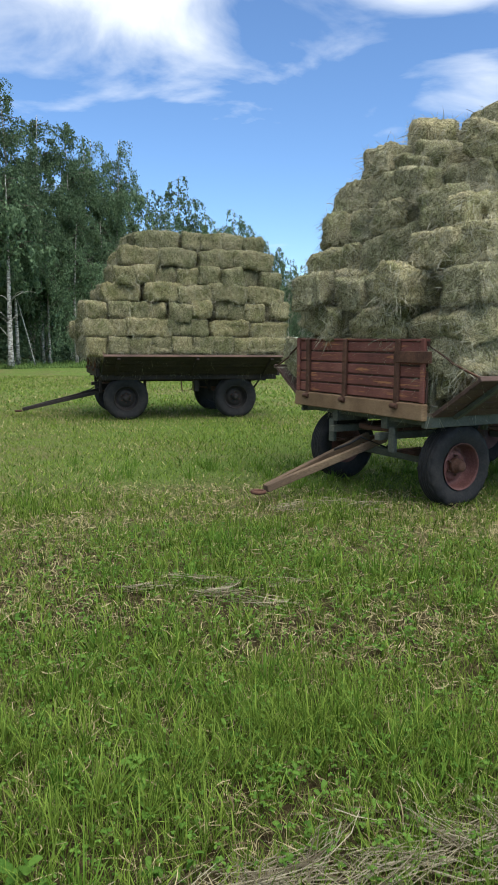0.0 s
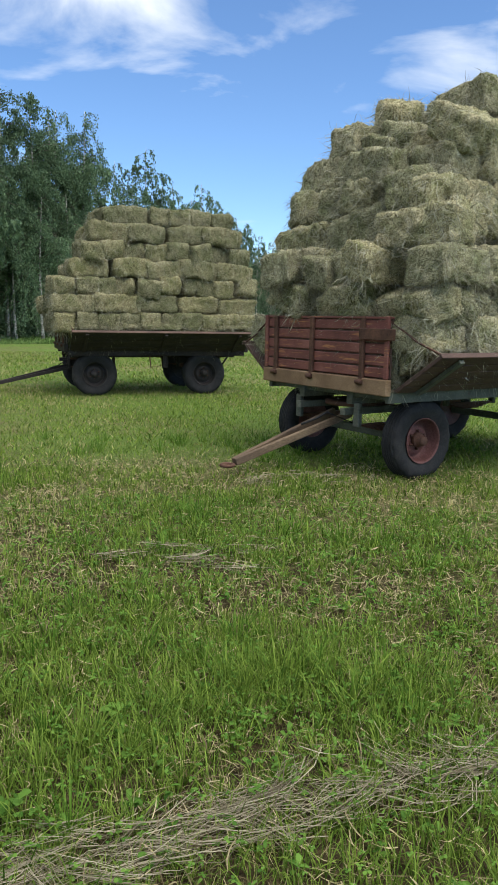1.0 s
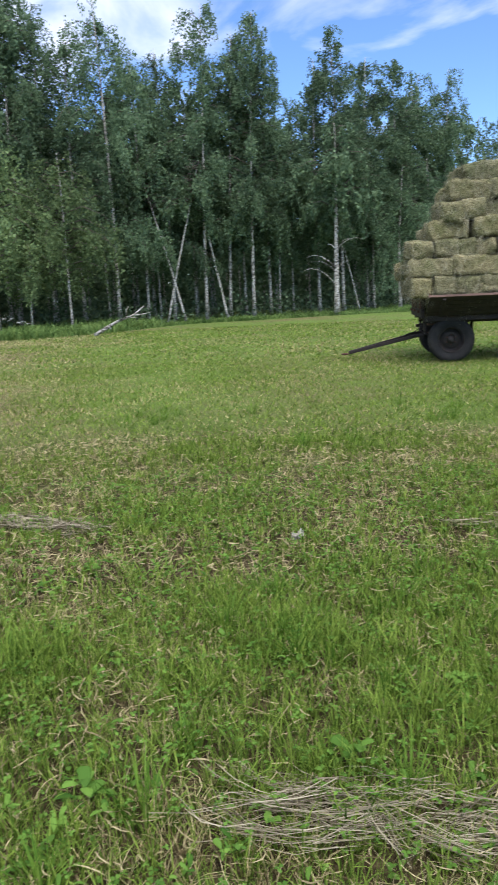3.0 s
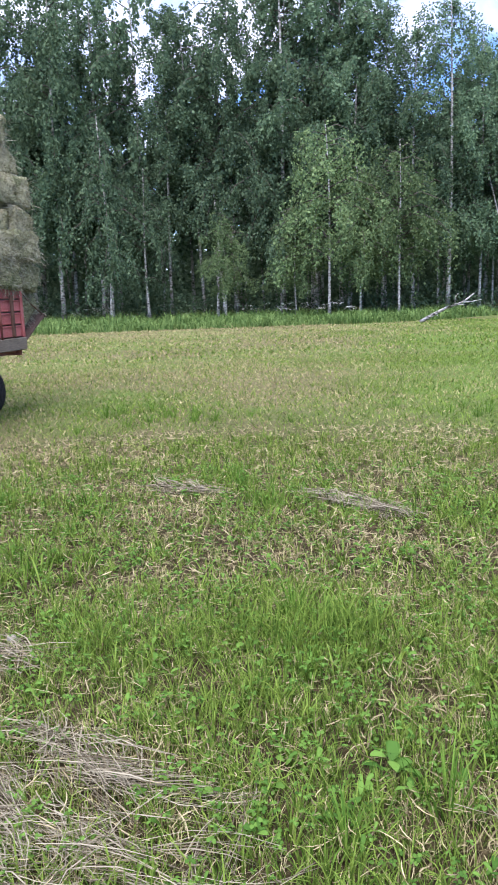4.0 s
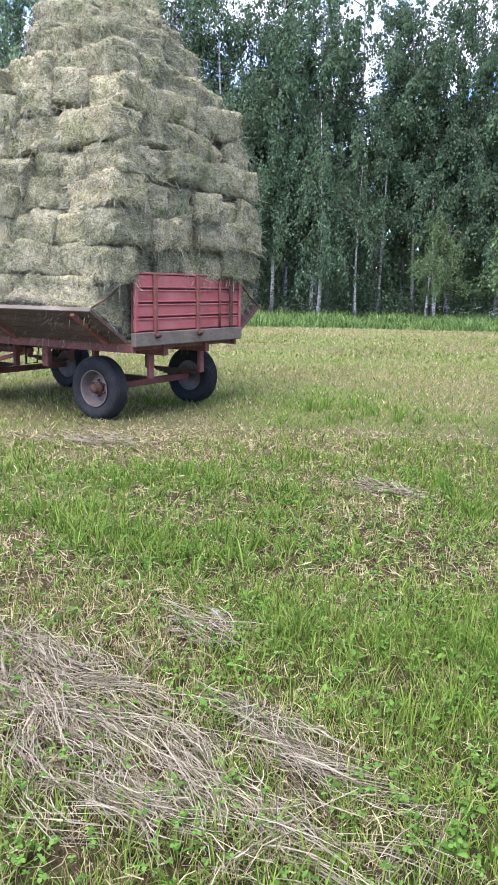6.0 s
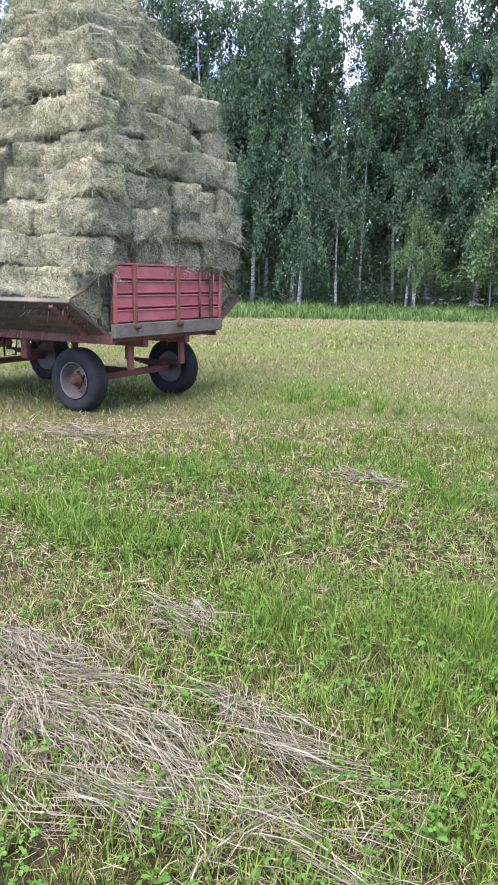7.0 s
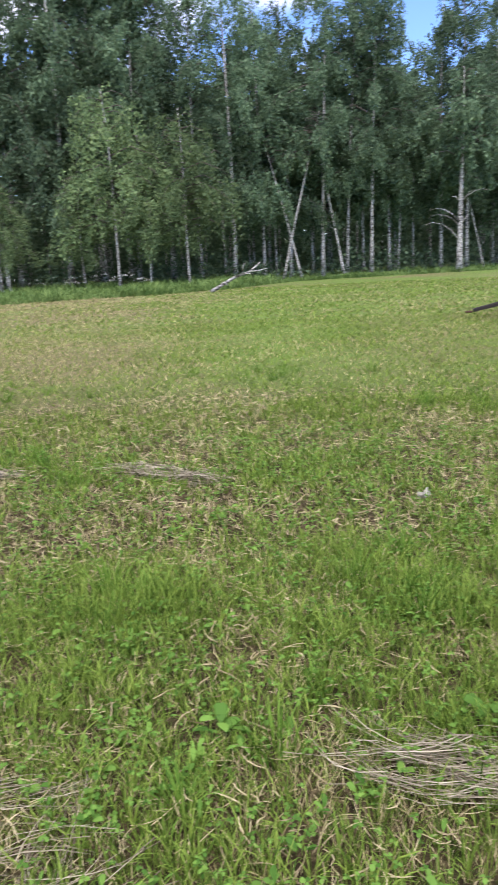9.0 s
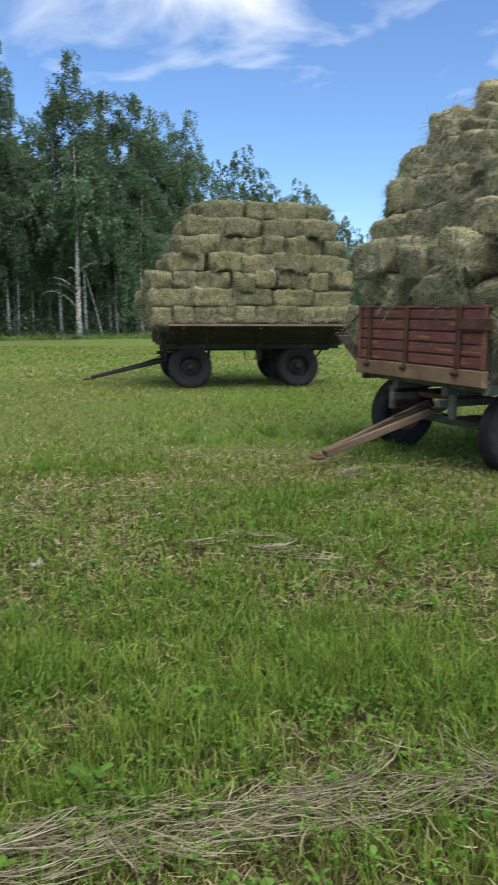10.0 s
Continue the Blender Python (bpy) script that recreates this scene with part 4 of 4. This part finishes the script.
def tufts(rng, x, y, height, spread, count, width, flat):
    """Blades that fan out of each tuft: curved strips of three pieces, nearly lying where flat is 1."""
    n = len(x)
    own = np.repeat(np.arange(n), count)
    m = len(own)
    a = rng.uniform(0, 2 * np.pi, m)
    out = np.stack([np.cos(a), np.sin(a), np.zeros(m)], -1)
    turn = a + np.pi / 2 + rng.normal(0, 0.5, m)
    side = np.stack([np.cos(turn), np.sin(turn), np.zeros(m)], -1) * (width[own] * rng.uniform(0.5, 1.3, m) / 2)[:, None]
    h = height[own] * rng.uniform(0.45, 1.45, m)
    lean = np.clip(np.abs(rng.normal(0.45, 0.3, m)) + flat[own] * rng.uniform(0.2, 0.9, m), 0, 1.35)
    p = np.stack([x[own], y[own], np.full(m, -0.03)], -1) + out * (spread[own] * rng.random(m) ** 0.7)[:, None]
    rows = []
    for u, k in ((0.0, 0.8), (0.45, 1.0), (0.8, 0.65)):
        t = lean * (0.35 + 0.75 * u)
        c = p + out * (h * u * np.sin(t))[:, None]
        c[:, 2] += h * u * np.cos(t) + 0.03 * u
        rows += [c - side * k, c + side * k]
    t = lean * 1.15
    c = p + out * (h * np.sin(t))[:, None]; c[:, 2] += h * np.cos(t) + 0.03
    v = np.stack(rows + [c], 1)
    v[:, 2:, 2] = np.maximum(v[:, 2:, 2], 0.002)
    k = np.arange(m)[:, None] * 7
    f = np.concatenate([k + q for q in ([0, 1, 3], [0, 3, 2], [2, 3, 5], [2, 5, 4], [4, 5, 6])])
    return v.reshape(-1, 3), f


class Heap:
    """Gathers vertices and faces of one mesh."""
    def __init__(self):
        self.v, self.f, self.n = [], [], 0
    def add(self, v, f):
        self.v.append(v); self.f.append(f + self.n); self.n += len(v)
    def mesh(self, name, material, label, category):
        return tagged(from_arrays(name, np.concatenate(self.v), np.concatenate(self.f), material), label, category, kind="stuff")


def make_grass():
    rng = np.random.default_rng(41)
    green, yellow = Heap(), Heap()
    # close by, tuft by tuft
    for n, r0, r1, w in ((11000, 1.3, 4.2, 0.0047), (14000, 4.2, 8.5, 0.0072)):
        x, y = sector(rng, n, r0, r1)
        dry = dryness(x, y)
        strip = uncut(x, y)
        keep = rng.random(n) < 0.95 - 0.62 * dry
        a, b, q, st = x[keep], y[keep], dry[keep], strip[keep]
        m = len(a)
        high = (0.050 + 0.045 * (1 - q) + 0.042 * st * (1 - q)) * rng.uniform(0.6, 1.5, m)
        green.add(*tufts(rng, a, b, high, rng.uniform(0.01, 0.05, m), rng.integers(6, 13, m), np.full(m, w) * rng.uniform(0.7, 1.3, m), 0.25 + 0.5 * q))
        keep = rng.random(n) < 0.10 + 0.62 * dry
        a, b, q = x[keep], y[keep], dry[keep]
        m = len(a)
        yellow.add(*tufts(rng, a, b, rng.uniform(0.025, 0.085, m), rng.uniform(0.01, 0.06, m), rng.integers(4, 9, m), np.full(m, w * 0.5), np.full(m, 0.5)))
    # farther off, blade by blade
    for n, r0, r1, h, w in ((150000, 8.5, 19.0, 0.07, 0.016), (130000, 19.0, 37.0, 0.075, 0.036)):
        x, y = sector(rng, n, r0, r1)
        dry = dryness(x, y)
        dry = np.clip(dry + np.interp(r0, [8, 19], [0.05, 0.12]), 0, 1) * 0.62
        r, az = np.hypot(x, y), np.degrees(np.arctan2(-x, y))
        dry = np.clip(dry + np.interp(r, [27, 31], [0, 0.35]) * np.interp(az, [38, 48], [0, 1]), 0, 1)
        pick = rng.random(n) < dry
        for heap, sel, k in ((green, ~pick, 1.0), (yellow, pick, 0.75)):
            m = int(sel.sum())
            heap.add(*darts(rng, x[sel], y[sel], h * k * rng.uniform(0.4, 1.4, m), w * rng.uniform(0.5, 1.4, m), np.abs(rng.normal(0.85, 0.5, m))))
    for n, r0, r1, a0, a1 in ((130000, 0.0, 11.0, 97, 332), (5000, 0.0, 1.3, -28, 97)):  # behind the camera
        x, y = sector(rng, n, r0, r1, a0, a1)
        pick = rng.random(n) < 0.3 * dryness(x, y)
        for heap, sel in ((green, ~pick), (yellow, pick)):
            m = int(sel.sum())
            heap.add(*darts(rng, x[sel], y[sel], rng.uniform(0.04, 0.12, m), rng.uniform(0.014, 0.036, m), np.abs(rng.normal(1.2, 0.5, m))))
    green.mesh("meadow_grass", GRASS, "short green meadow grass in small tufts", "grass")
    yellow.mesh("grass_stubble", STUBBLE, "short yellow grass stubble left by the mower", "stubble")
    # taller fresh tufts
    fresh = Heap()
    x, y = sector(rng, 900, 1.7, 11.0)
    good = (dryness(x, y) < 0.35) & (rng.random(900) < 0.55)
    x = np.concatenate([x[good], [0.0, 0.1, 0.8, -1.0, -1.5, -1.6, -1.85, -3.3, -4.4, -5.0, -1.46]]); y = np.concatenate([y[good], [3.4, 3.5, 3.6, 2.8, 2.9, 2.75, 2.6, 1.45, 1.25, 0.55, 1.73]])
    m = len(x)
    fresh.add(*tufts(rng, x, y, rng.uniform(0.09, 0.19, m), rng.uniform(0.04, 0.11, m), rng.integers(24, 48, m), np.full(m, 0.0062), np.full(m, 0.1)))
    fresh.mesh("grass_tufts", TUFT, "taller fresh green grass tufts", "grass")


def make_weeds():
    """Clover and rosettes of broad leaves low in the grass."""
    rng = np.random.default_rng(43)
    heap = Heap()
    n = 8600
    x, y = sector(rng, n, 1.5, 7.0)
    good = rng.random(n) < 0.85 - 0.62 * dryness(x, y)
    large = [(-0.72, 2.94), (-0.93, 2.30), (-1.66, 1.66)]
    P = []
    shape = np.array([(0, 0, 0), (0.28, 0.75, 0.10), (0.66, 1.0, 0.16), (0.9, 0.55, 0.12), (1.0, 0.0, 0.06), (0.9, -0.55, 0.12), (0.66, -1.0, 0.16), (0.28, -0.75, 0.10)])
    for a, b in large + list(zip(x[good], y[good])):
        kind = 2 if (a, b) in large else int(rng.random() < 0.25)
        if kind == 0:  # clover: three round leaflets on each stalk
            for _ in range(rng.integers(2, 6)):
                cx, cy, cz = a + rng.normal(0, 0.035), b + rng.normal(0, 0.035), rng.uniform(0.02, 0.085)
                t0, ln = rng.uniform(0, 6.28), rng.uniform(0.010, 0.019)
                for q in range(3):
                    P.append((cx, cy, cz, t0 + q * 2.09, ln, ln * 0.42, rng.uniform(-0.25, 0.45)))
        else:
            for _ in range(rng.integers(4, 9)):
                ln = rng.uniform(0.022, 0.058) if kind == 1 else rng.uniform(0.06, 0.105)
                t = rng.uniform(0, 6.28)
                P.append((a + rng.normal(0, 0.012), b + rng.normal(0, 0.012), rng.uniform(0.0, 0.05) + 0.03 * (kind == 2), t, ln, ln * rng.uniform(0.13, 0.26) * (1.35 if kind == 2 else 1), rng.uniform(0.1, 1.0)))
    P = np.array(P)
    t = P[:, 3]
    d = np.stack([np.cos(t), np.sin(t), P[:, 6]], -1); d /= np.linalg.norm(d, axis=1)[:, None]
    sd = np.stack([-np.sin(t), np.cos(t), rng.normal(0, 0.3, len(P))], -1)
    v = P[:, None, :3] + d[:, None] * (P[:, 4:5] * shape[:, 0])[:, :, None] + sd[:, None] * (P[:, 5:6] * shape[:, 1])[:, :, None]
    v[:, :, 2] += P[:, 4:5] * shape[:, 2] - P[:, 4:5] * 0.3 * shape[:, 0] ** 2
    heap.add(v.reshape(-1, 3), np.arange(8 * len(P)).reshape(-1, 8))
    heap.mesh("meadow_weeds", WEED, "clover and broad-leaved green weeds low in the grass", "weeds")


def stalks(rng, x, y, z, ang, ln, w, curve, tilt):
    """Flat bent ribbons of dry stalk lying about a level."""
    n = len(x)
    d = np.stack([np.cos(ang), np.sin(ang), np.zeros(n)], -1); sd = np.stack([-np.sin(ang), np.cos(ang), np.zeros(n)], -1)
    c = np.stack([x, y, z], -1)
    rows = []
    for q in (-0.5, -0.17, 0.17, 0.5):
        m = c + d * (ln * q)[:, None] + sd * (ln * curve * (1 - 4 * q * q))[:, None]
        m[:, 2] += tilt * ln * q
        edge_ = sd * w[:, None] * (0.6 if abs(q) == 0.5 else 1.0)
        edge_[:, 2] = w * rng.normal(0, 0.4, n)
        rows += [m - edge_, m + edge_]
    v = np.stack(rows, 1); v[:, :, 2] = np.maximum(v[:, :, 2], 0.003)
    k = np.arange(n)[:, None] * 8
    return v.reshape(-1, 3), np.concatenate([k + [0, 1, 3, 2], k + [2, 3, 5, 4], k + [4, 5, 7, 6]])


def make_loose_hay():
    """Dry stalks raked into combed swaths, and short litter all over the stubble."""
    rng = np.random.default_rng(47)
    swaths, litter = Heap(), Heap()
    # swath paths in plan: points, width, bundles
    for path, wide, n in (
            ([(-1.16, 1.91), (-0.71, 2.07), (-0.36, 2.23), (0.2, 2.52), (0.83, 2.79), (1.66, 3.23)], 0.12, 120),
            ([(-3.9, -0.55), (-2.95, -0.12), (-2.8, 0.12), (-2.44, 0.35), (-2.12, 0.48), (-1.88, 0.62), (-1.6, 0.98)], 0.20, 120),
            ([(-3.6, -0.2), (-3.0, 0.02), (-2.6, 0.12), (-2.2, 0.3)], 0.30, 62),
            ([(-2.66, 0.74), (-2.4, 0.82), (-2.15, 0.91)], 0.07, 26),
            ([(-3.6, -0.1), (-3.35, 0.04), (-3.15, 0.12)], 0.10, 26),
            ([(-3.5, 0.72), (-3.3, 0.86)], 0.10, 14),
            ([(-4.6, 3.72), (-4.2, 3.82), (-3.7, 3.88)], 0.04, 60),
            ([(-5.7, 2.9), (-5.3, 3.1)], 0.1, 22),
            ([(-1.3, 5.0), (-0.7, 5.2), (-0.2, 5.2)], 0.35, 18),
            ([(-0.4, 7.9), (0.4, 8.1)], 0.25, 20),
            ([(-8.6, 0.6), (-7.8, 1.2)], 0.3, 24)):
        p = np.array(path)
        u = rng.uniform(0, len(p) - 1.001, n); i = u.astype(int); f = (u - i)[:, None]
        c = p[i] * (1 - f) + p[i + 1] * f + rng.normal(0, wide * 0.6, (n, 2))
        d = p[i + 1] - p[i]
        ang = np.arctan2(d[:, 1], d[:, 0]) + rng.normal(0, 0.38, n) + (rng.random(n) < 0.2) * rng.normal(0, 0.8, n)
        ln, cv, hz = rng.uniform(0.16, 0.46, n), rng.normal(0, 0.13, n), rng.uniform(0.015, 0.055, n)
        own = np.repeat(np.arange(n), rng.integers(3, 16, n)); m = len(own)
        sx = c[own] + rng.normal(0, 0.022, (m, 2)) + np.stack([np.cos(ang[own]), np.sin(ang[own])], -1) * rng.normal(0, 0.06, m)[:, None]
        near = np.hypot(sx[:, 0], sx[:, 1])
        swaths.add(*stalks(rng, sx[:, 0], sx[:, 1], hz[own] + rng.uniform(-0.01, 0.025, m), ang[own] + rng.normal(0, 0.13, m), ln[own] * rng.uniform(0.5, 1.1, m),
                           (0.0008 + 0.00024 * near) * rng.uniform(0.6, 1.5, m), cv[own] + rng.normal(0, 0.04, m), rng.normal(0, 0.10, m)))
    swaths.mesh("loose_hay", LOOSE_HAY, "loose pale hay stalks raked into thin swaths", "hay")
    n = 70000
    x, y = sector(rng, n, 1.3, 9.0)
    r = np.hypot(x, y)
    good = rng.random(n) < (0.28 + 0.72 * dryness(x, y)) * np.clip(4.5 / r, 0.35, 1)
    x, y, r = x[good], y[good], r[good]
    m = len(x)
    litter.add(*stalks(rng, x, y, rng.uniform(0.003, 0.05, m), rng.uniform(0, 6.28, m), rng.uniform(0.02, 0.13, m), (0.0008 + 0.00028 * r) * rng.uniform(0.6, 1.7, m), rng.normal(0, 0.16, m), rng.normal(0, 0.25, m)))
    litter.mesh("straw_litter", LITTER, "short brown and straw-coloured litter on the mown ground", "litter")


def make_verge():
    """The unmown strip before the wood, with white umbels, and the thicket under the trees."""
    rng = np.random.default_rng(53)
    n = 42000
    az = rng.uniform(15, 97, n)
    e = np.interp(-az, [-a for a in EDGE_AZ], EDGE_D)
    near = np.interp(-az, [-97, -70, -57, -47, -42, -36, -15], [33, 34.5, 34, 34.5, 36, 42, 48])
    r = near + (e + 3 - near) * rng.random(n) ** 1.1
    r = np.maximum(r, near + 0.2)
    x, y = -np.sin(np.radians(az)) * r, np.cos(np.radians(az)) * r
    h = rng.uniform(0.12, 0.62, n) * (0.35 + 1.1 * CLUMPS(x, y)) * np.where(az < 38, 0.6, 1.0)
    v, f = blades(rng, x, y, h, rng.uniform(0.03, 0.075, n), np.abs(rng.normal(0.75, 0.4, n)))
    tagged(from_arrays("tall_grass", v, f, TALL), "unmown tall grass along the wood's edge", "grass", kind="stuff")
    V, F, off = [], [], 0
    for _ in range(90):
        a = rng.uniform(47, 92)
        r = rng.uniform(36, 43)
        p = np.array([-math.sin(radians(a)) * r, math.cos(radians(a)) * r, rng.uniform(0.55, 1.0)])
        for _ in range(7):
            q = p + rng.normal(0, 0.11, 3) * [1, 1, 0.3]
            s = 0.055
            V.append(np.array([q + [-s, -s, 0], q + [s, -s, 0.02], q + [s, s, 0.05], q + [-s, s, 0.03]])); F.append(np.arange(4)[None] + off); off += 4
    tagged(from_arrays("white_umbels", np.concatenate(V), np.concatenate(F), PETAL), "white umbel flowers in the tall grass", "flowers", kind="stuff")
    # thicket and deep foliage of the wood behind its front trees
    V = []
    for n, d0, d1, z0, z1, size in ((26000, 0.0, 5.0, 0.1, 1.7, 0.17), (52000, 5.0, 22.0, 4.0, 13.0, 0.33), (42000, 14.0, 30.0, 0.2, 6.0, 0.42), (24000, 24.0, 42.0, 0.2, 9.0, 1.0), (15000, 25.0, 34.0, 0.1, 1.8, 0.8)):
        centres = n // 60
        az = rng.uniform(16.0, 97, centres)
        e = np.interp(-az, [-a for a in EDGE_AZ], EDGE_D) + rng.uniform(d0, d1, centres)
        c = np.stack([-np.sin(np.radians(az)) * e, np.cos(np.radians(az)) * e, rng.uniform(z0, z1, centres)], -1)
        if d0 == 0:
            c[:, 2] = rng.random(centres) ** 1.6 * 1.6 + 0.2
        c[:, 2] *= np.interp(az, [16, 22, 30], [0.55, 0.8, 1.0])  # the wood is lower at its far end
        c = np.repeat(c, 60, 0) + rng.normal(0, 1, (centres * 60, 3)) * ([0.8, 0.8, 0.45] if d0 == 0 else [1.2, 1.2, 0.9] if d0 < 20 else [3.5, 3.5, 2.5 if z1 > 2 else 0.8])
        c[:, 2] = np.maximum(c[:, 2], 0.05)
        m = len(c)
        d = rng.normal(0, 1, (m, 3)); d[:, 2] -= 0.6; d /= np.linalg.norm(d, axis=1)[:, None]
        s = np.cross(d, rng.normal(0, 1, (m, 3))); s /= np.linalg.norm(s, axis=1)[:, None]
        q = size * rng.uniform(0.6, 1.4, m)[:, None]
        V.append(np.stack([c, c + d * q * 0.5 + s * q * 0.33, c + d * q, c + d * q * 0.5 - s * q * 0.33], 1).reshape(-1, 3))
    # the far part of the wood, beyond the trailers
    m = 32000
    az = rng.uniform(-14, 17.5, m)
    e = np.interp(az, [-14, 0, 8, 17.5], [142, 112, 86, 60]) + rng.uniform(0, 14, m)
    c = np.stack([-np.sin(np.radians(az)) * e, np.cos(np.radians(az)) * e, 9.0 * rng.random(m) ** 1.1 + 0.1], -1)
    d = rng.normal(0, 1, (m, 3)); d /= np.linalg.norm(d, axis=1)[:, None]
    s = np.cross(d, rng.normal(0, 1, (m, 3))); s /= np.linalg.norm(s, axis=1)[:, None]
    q = 0.6 * rng.uniform(0.6, 1.4, m)[:, None]
    V.append(np.stack([c, c + d * q * 0.5 + s * q * 0.33, c + d * q, c + d * q * 0.5 - s * q * 0.33], 1).reshape(-1, 3))
    v = np.concatenate(V)
    tagged(from_arrays("woodland_thicket", v, np.arange(len(v)).reshape(-1, 4), LEAF), "dark green thicket and foliage deep in the wood", "woods", kind="stuff")


def make_fallen_branch():
    rng = np.random.default_rng(59)
    T = thing("fallen_branch", "bare pale fallen birch branch at the wood's edge", "branch")
    bm = bmesh.new()
    tube(bm, [(0, 0, 0.03), (0.5, 0.3, 0.35), (1.0, 0.5, 0.62), (1.6, 0.9, 0.85), (2.1, 1.0, 1.25)], [0.09, 0.08, 0.065, 0.05, 0.02], 7)
    part("stem", bm, BARK, T)
    for a, b in (((1.0, 0.5, 0.62), (1.9, 0.3, 0.75)), ((1.6, 0.9, 0.85), (2.3, 1.3, 0.95)), ((1.3, 0.7, 0.74), (1.5, 0.6, 1.25)), ((0.5, 0.3, 0.35), (0.9, -0.2, 0.30))):
        m = [(a[k] + b[k]) / 2 + rng.normal(0, 0.06) for k in range(3)]
        part("limb", tube_bm([a, m, b], [0.04, 0.03, 0.01], 6), BARK, T)
    T.matrix_basis = pose(-23.3, 25.2, -0.02, 0, 0, 20)


def make_litter():
    """A puffball and a scrap of pale paper in the grass."""
    rng = np.random.default_rng(61)
    bm = bmesh.new()
    bmesh.ops.create_icosphere(bm, subdivisions=3, radius=0.024)
    for v in bm.verts:
        v.co *= 1 + 0.12 * noise.noise(v.co * 40)
        v.co.z *= 0.85
        v.co.z += 0.03
    for f in bm.faces:
        f.smooth = True
    me = bpy.data.meshes.new("puffball"); bm.to_mesh(me); bm.free(); me.materials.append(CHALK)
    tagged(new("puffball", me), "round off-white puffball mushroom in the grass", "mushroom").matrix_basis = pose(*PUFFBALL, 0)
    bm = bmesh.new()
    bmesh.ops.create_grid(bm, x_segments=7, y_segments=7, size=0.04)
    for v in bm.verts:
        v.co.z = 0.06 + 0.05 * noise.noise(v.co * 22) + 0.03 * noise.noise(v.co * 60)
    bmesh.ops.solidify(bm, geom=bm.faces[:], thickness=0.004)
    me = bpy.data.meshes.new("paper_scrap"); bm.to_mesh(me); bm.free(); me.materials.append(CHALK)
    tagged(new("paper_scrap", me), "crumpled pale scrap lying in the grass", "litter").matrix_basis = pose(*SCRAP, 0, 0, 0, 30)


PUFFBALL, SCRAP = (-3.54, 0.90), (-2.22, 4.33)
make_litter()
make_fallen_branch()
make_verge()
make_loose_hay()
make_weeds()
make_grass()
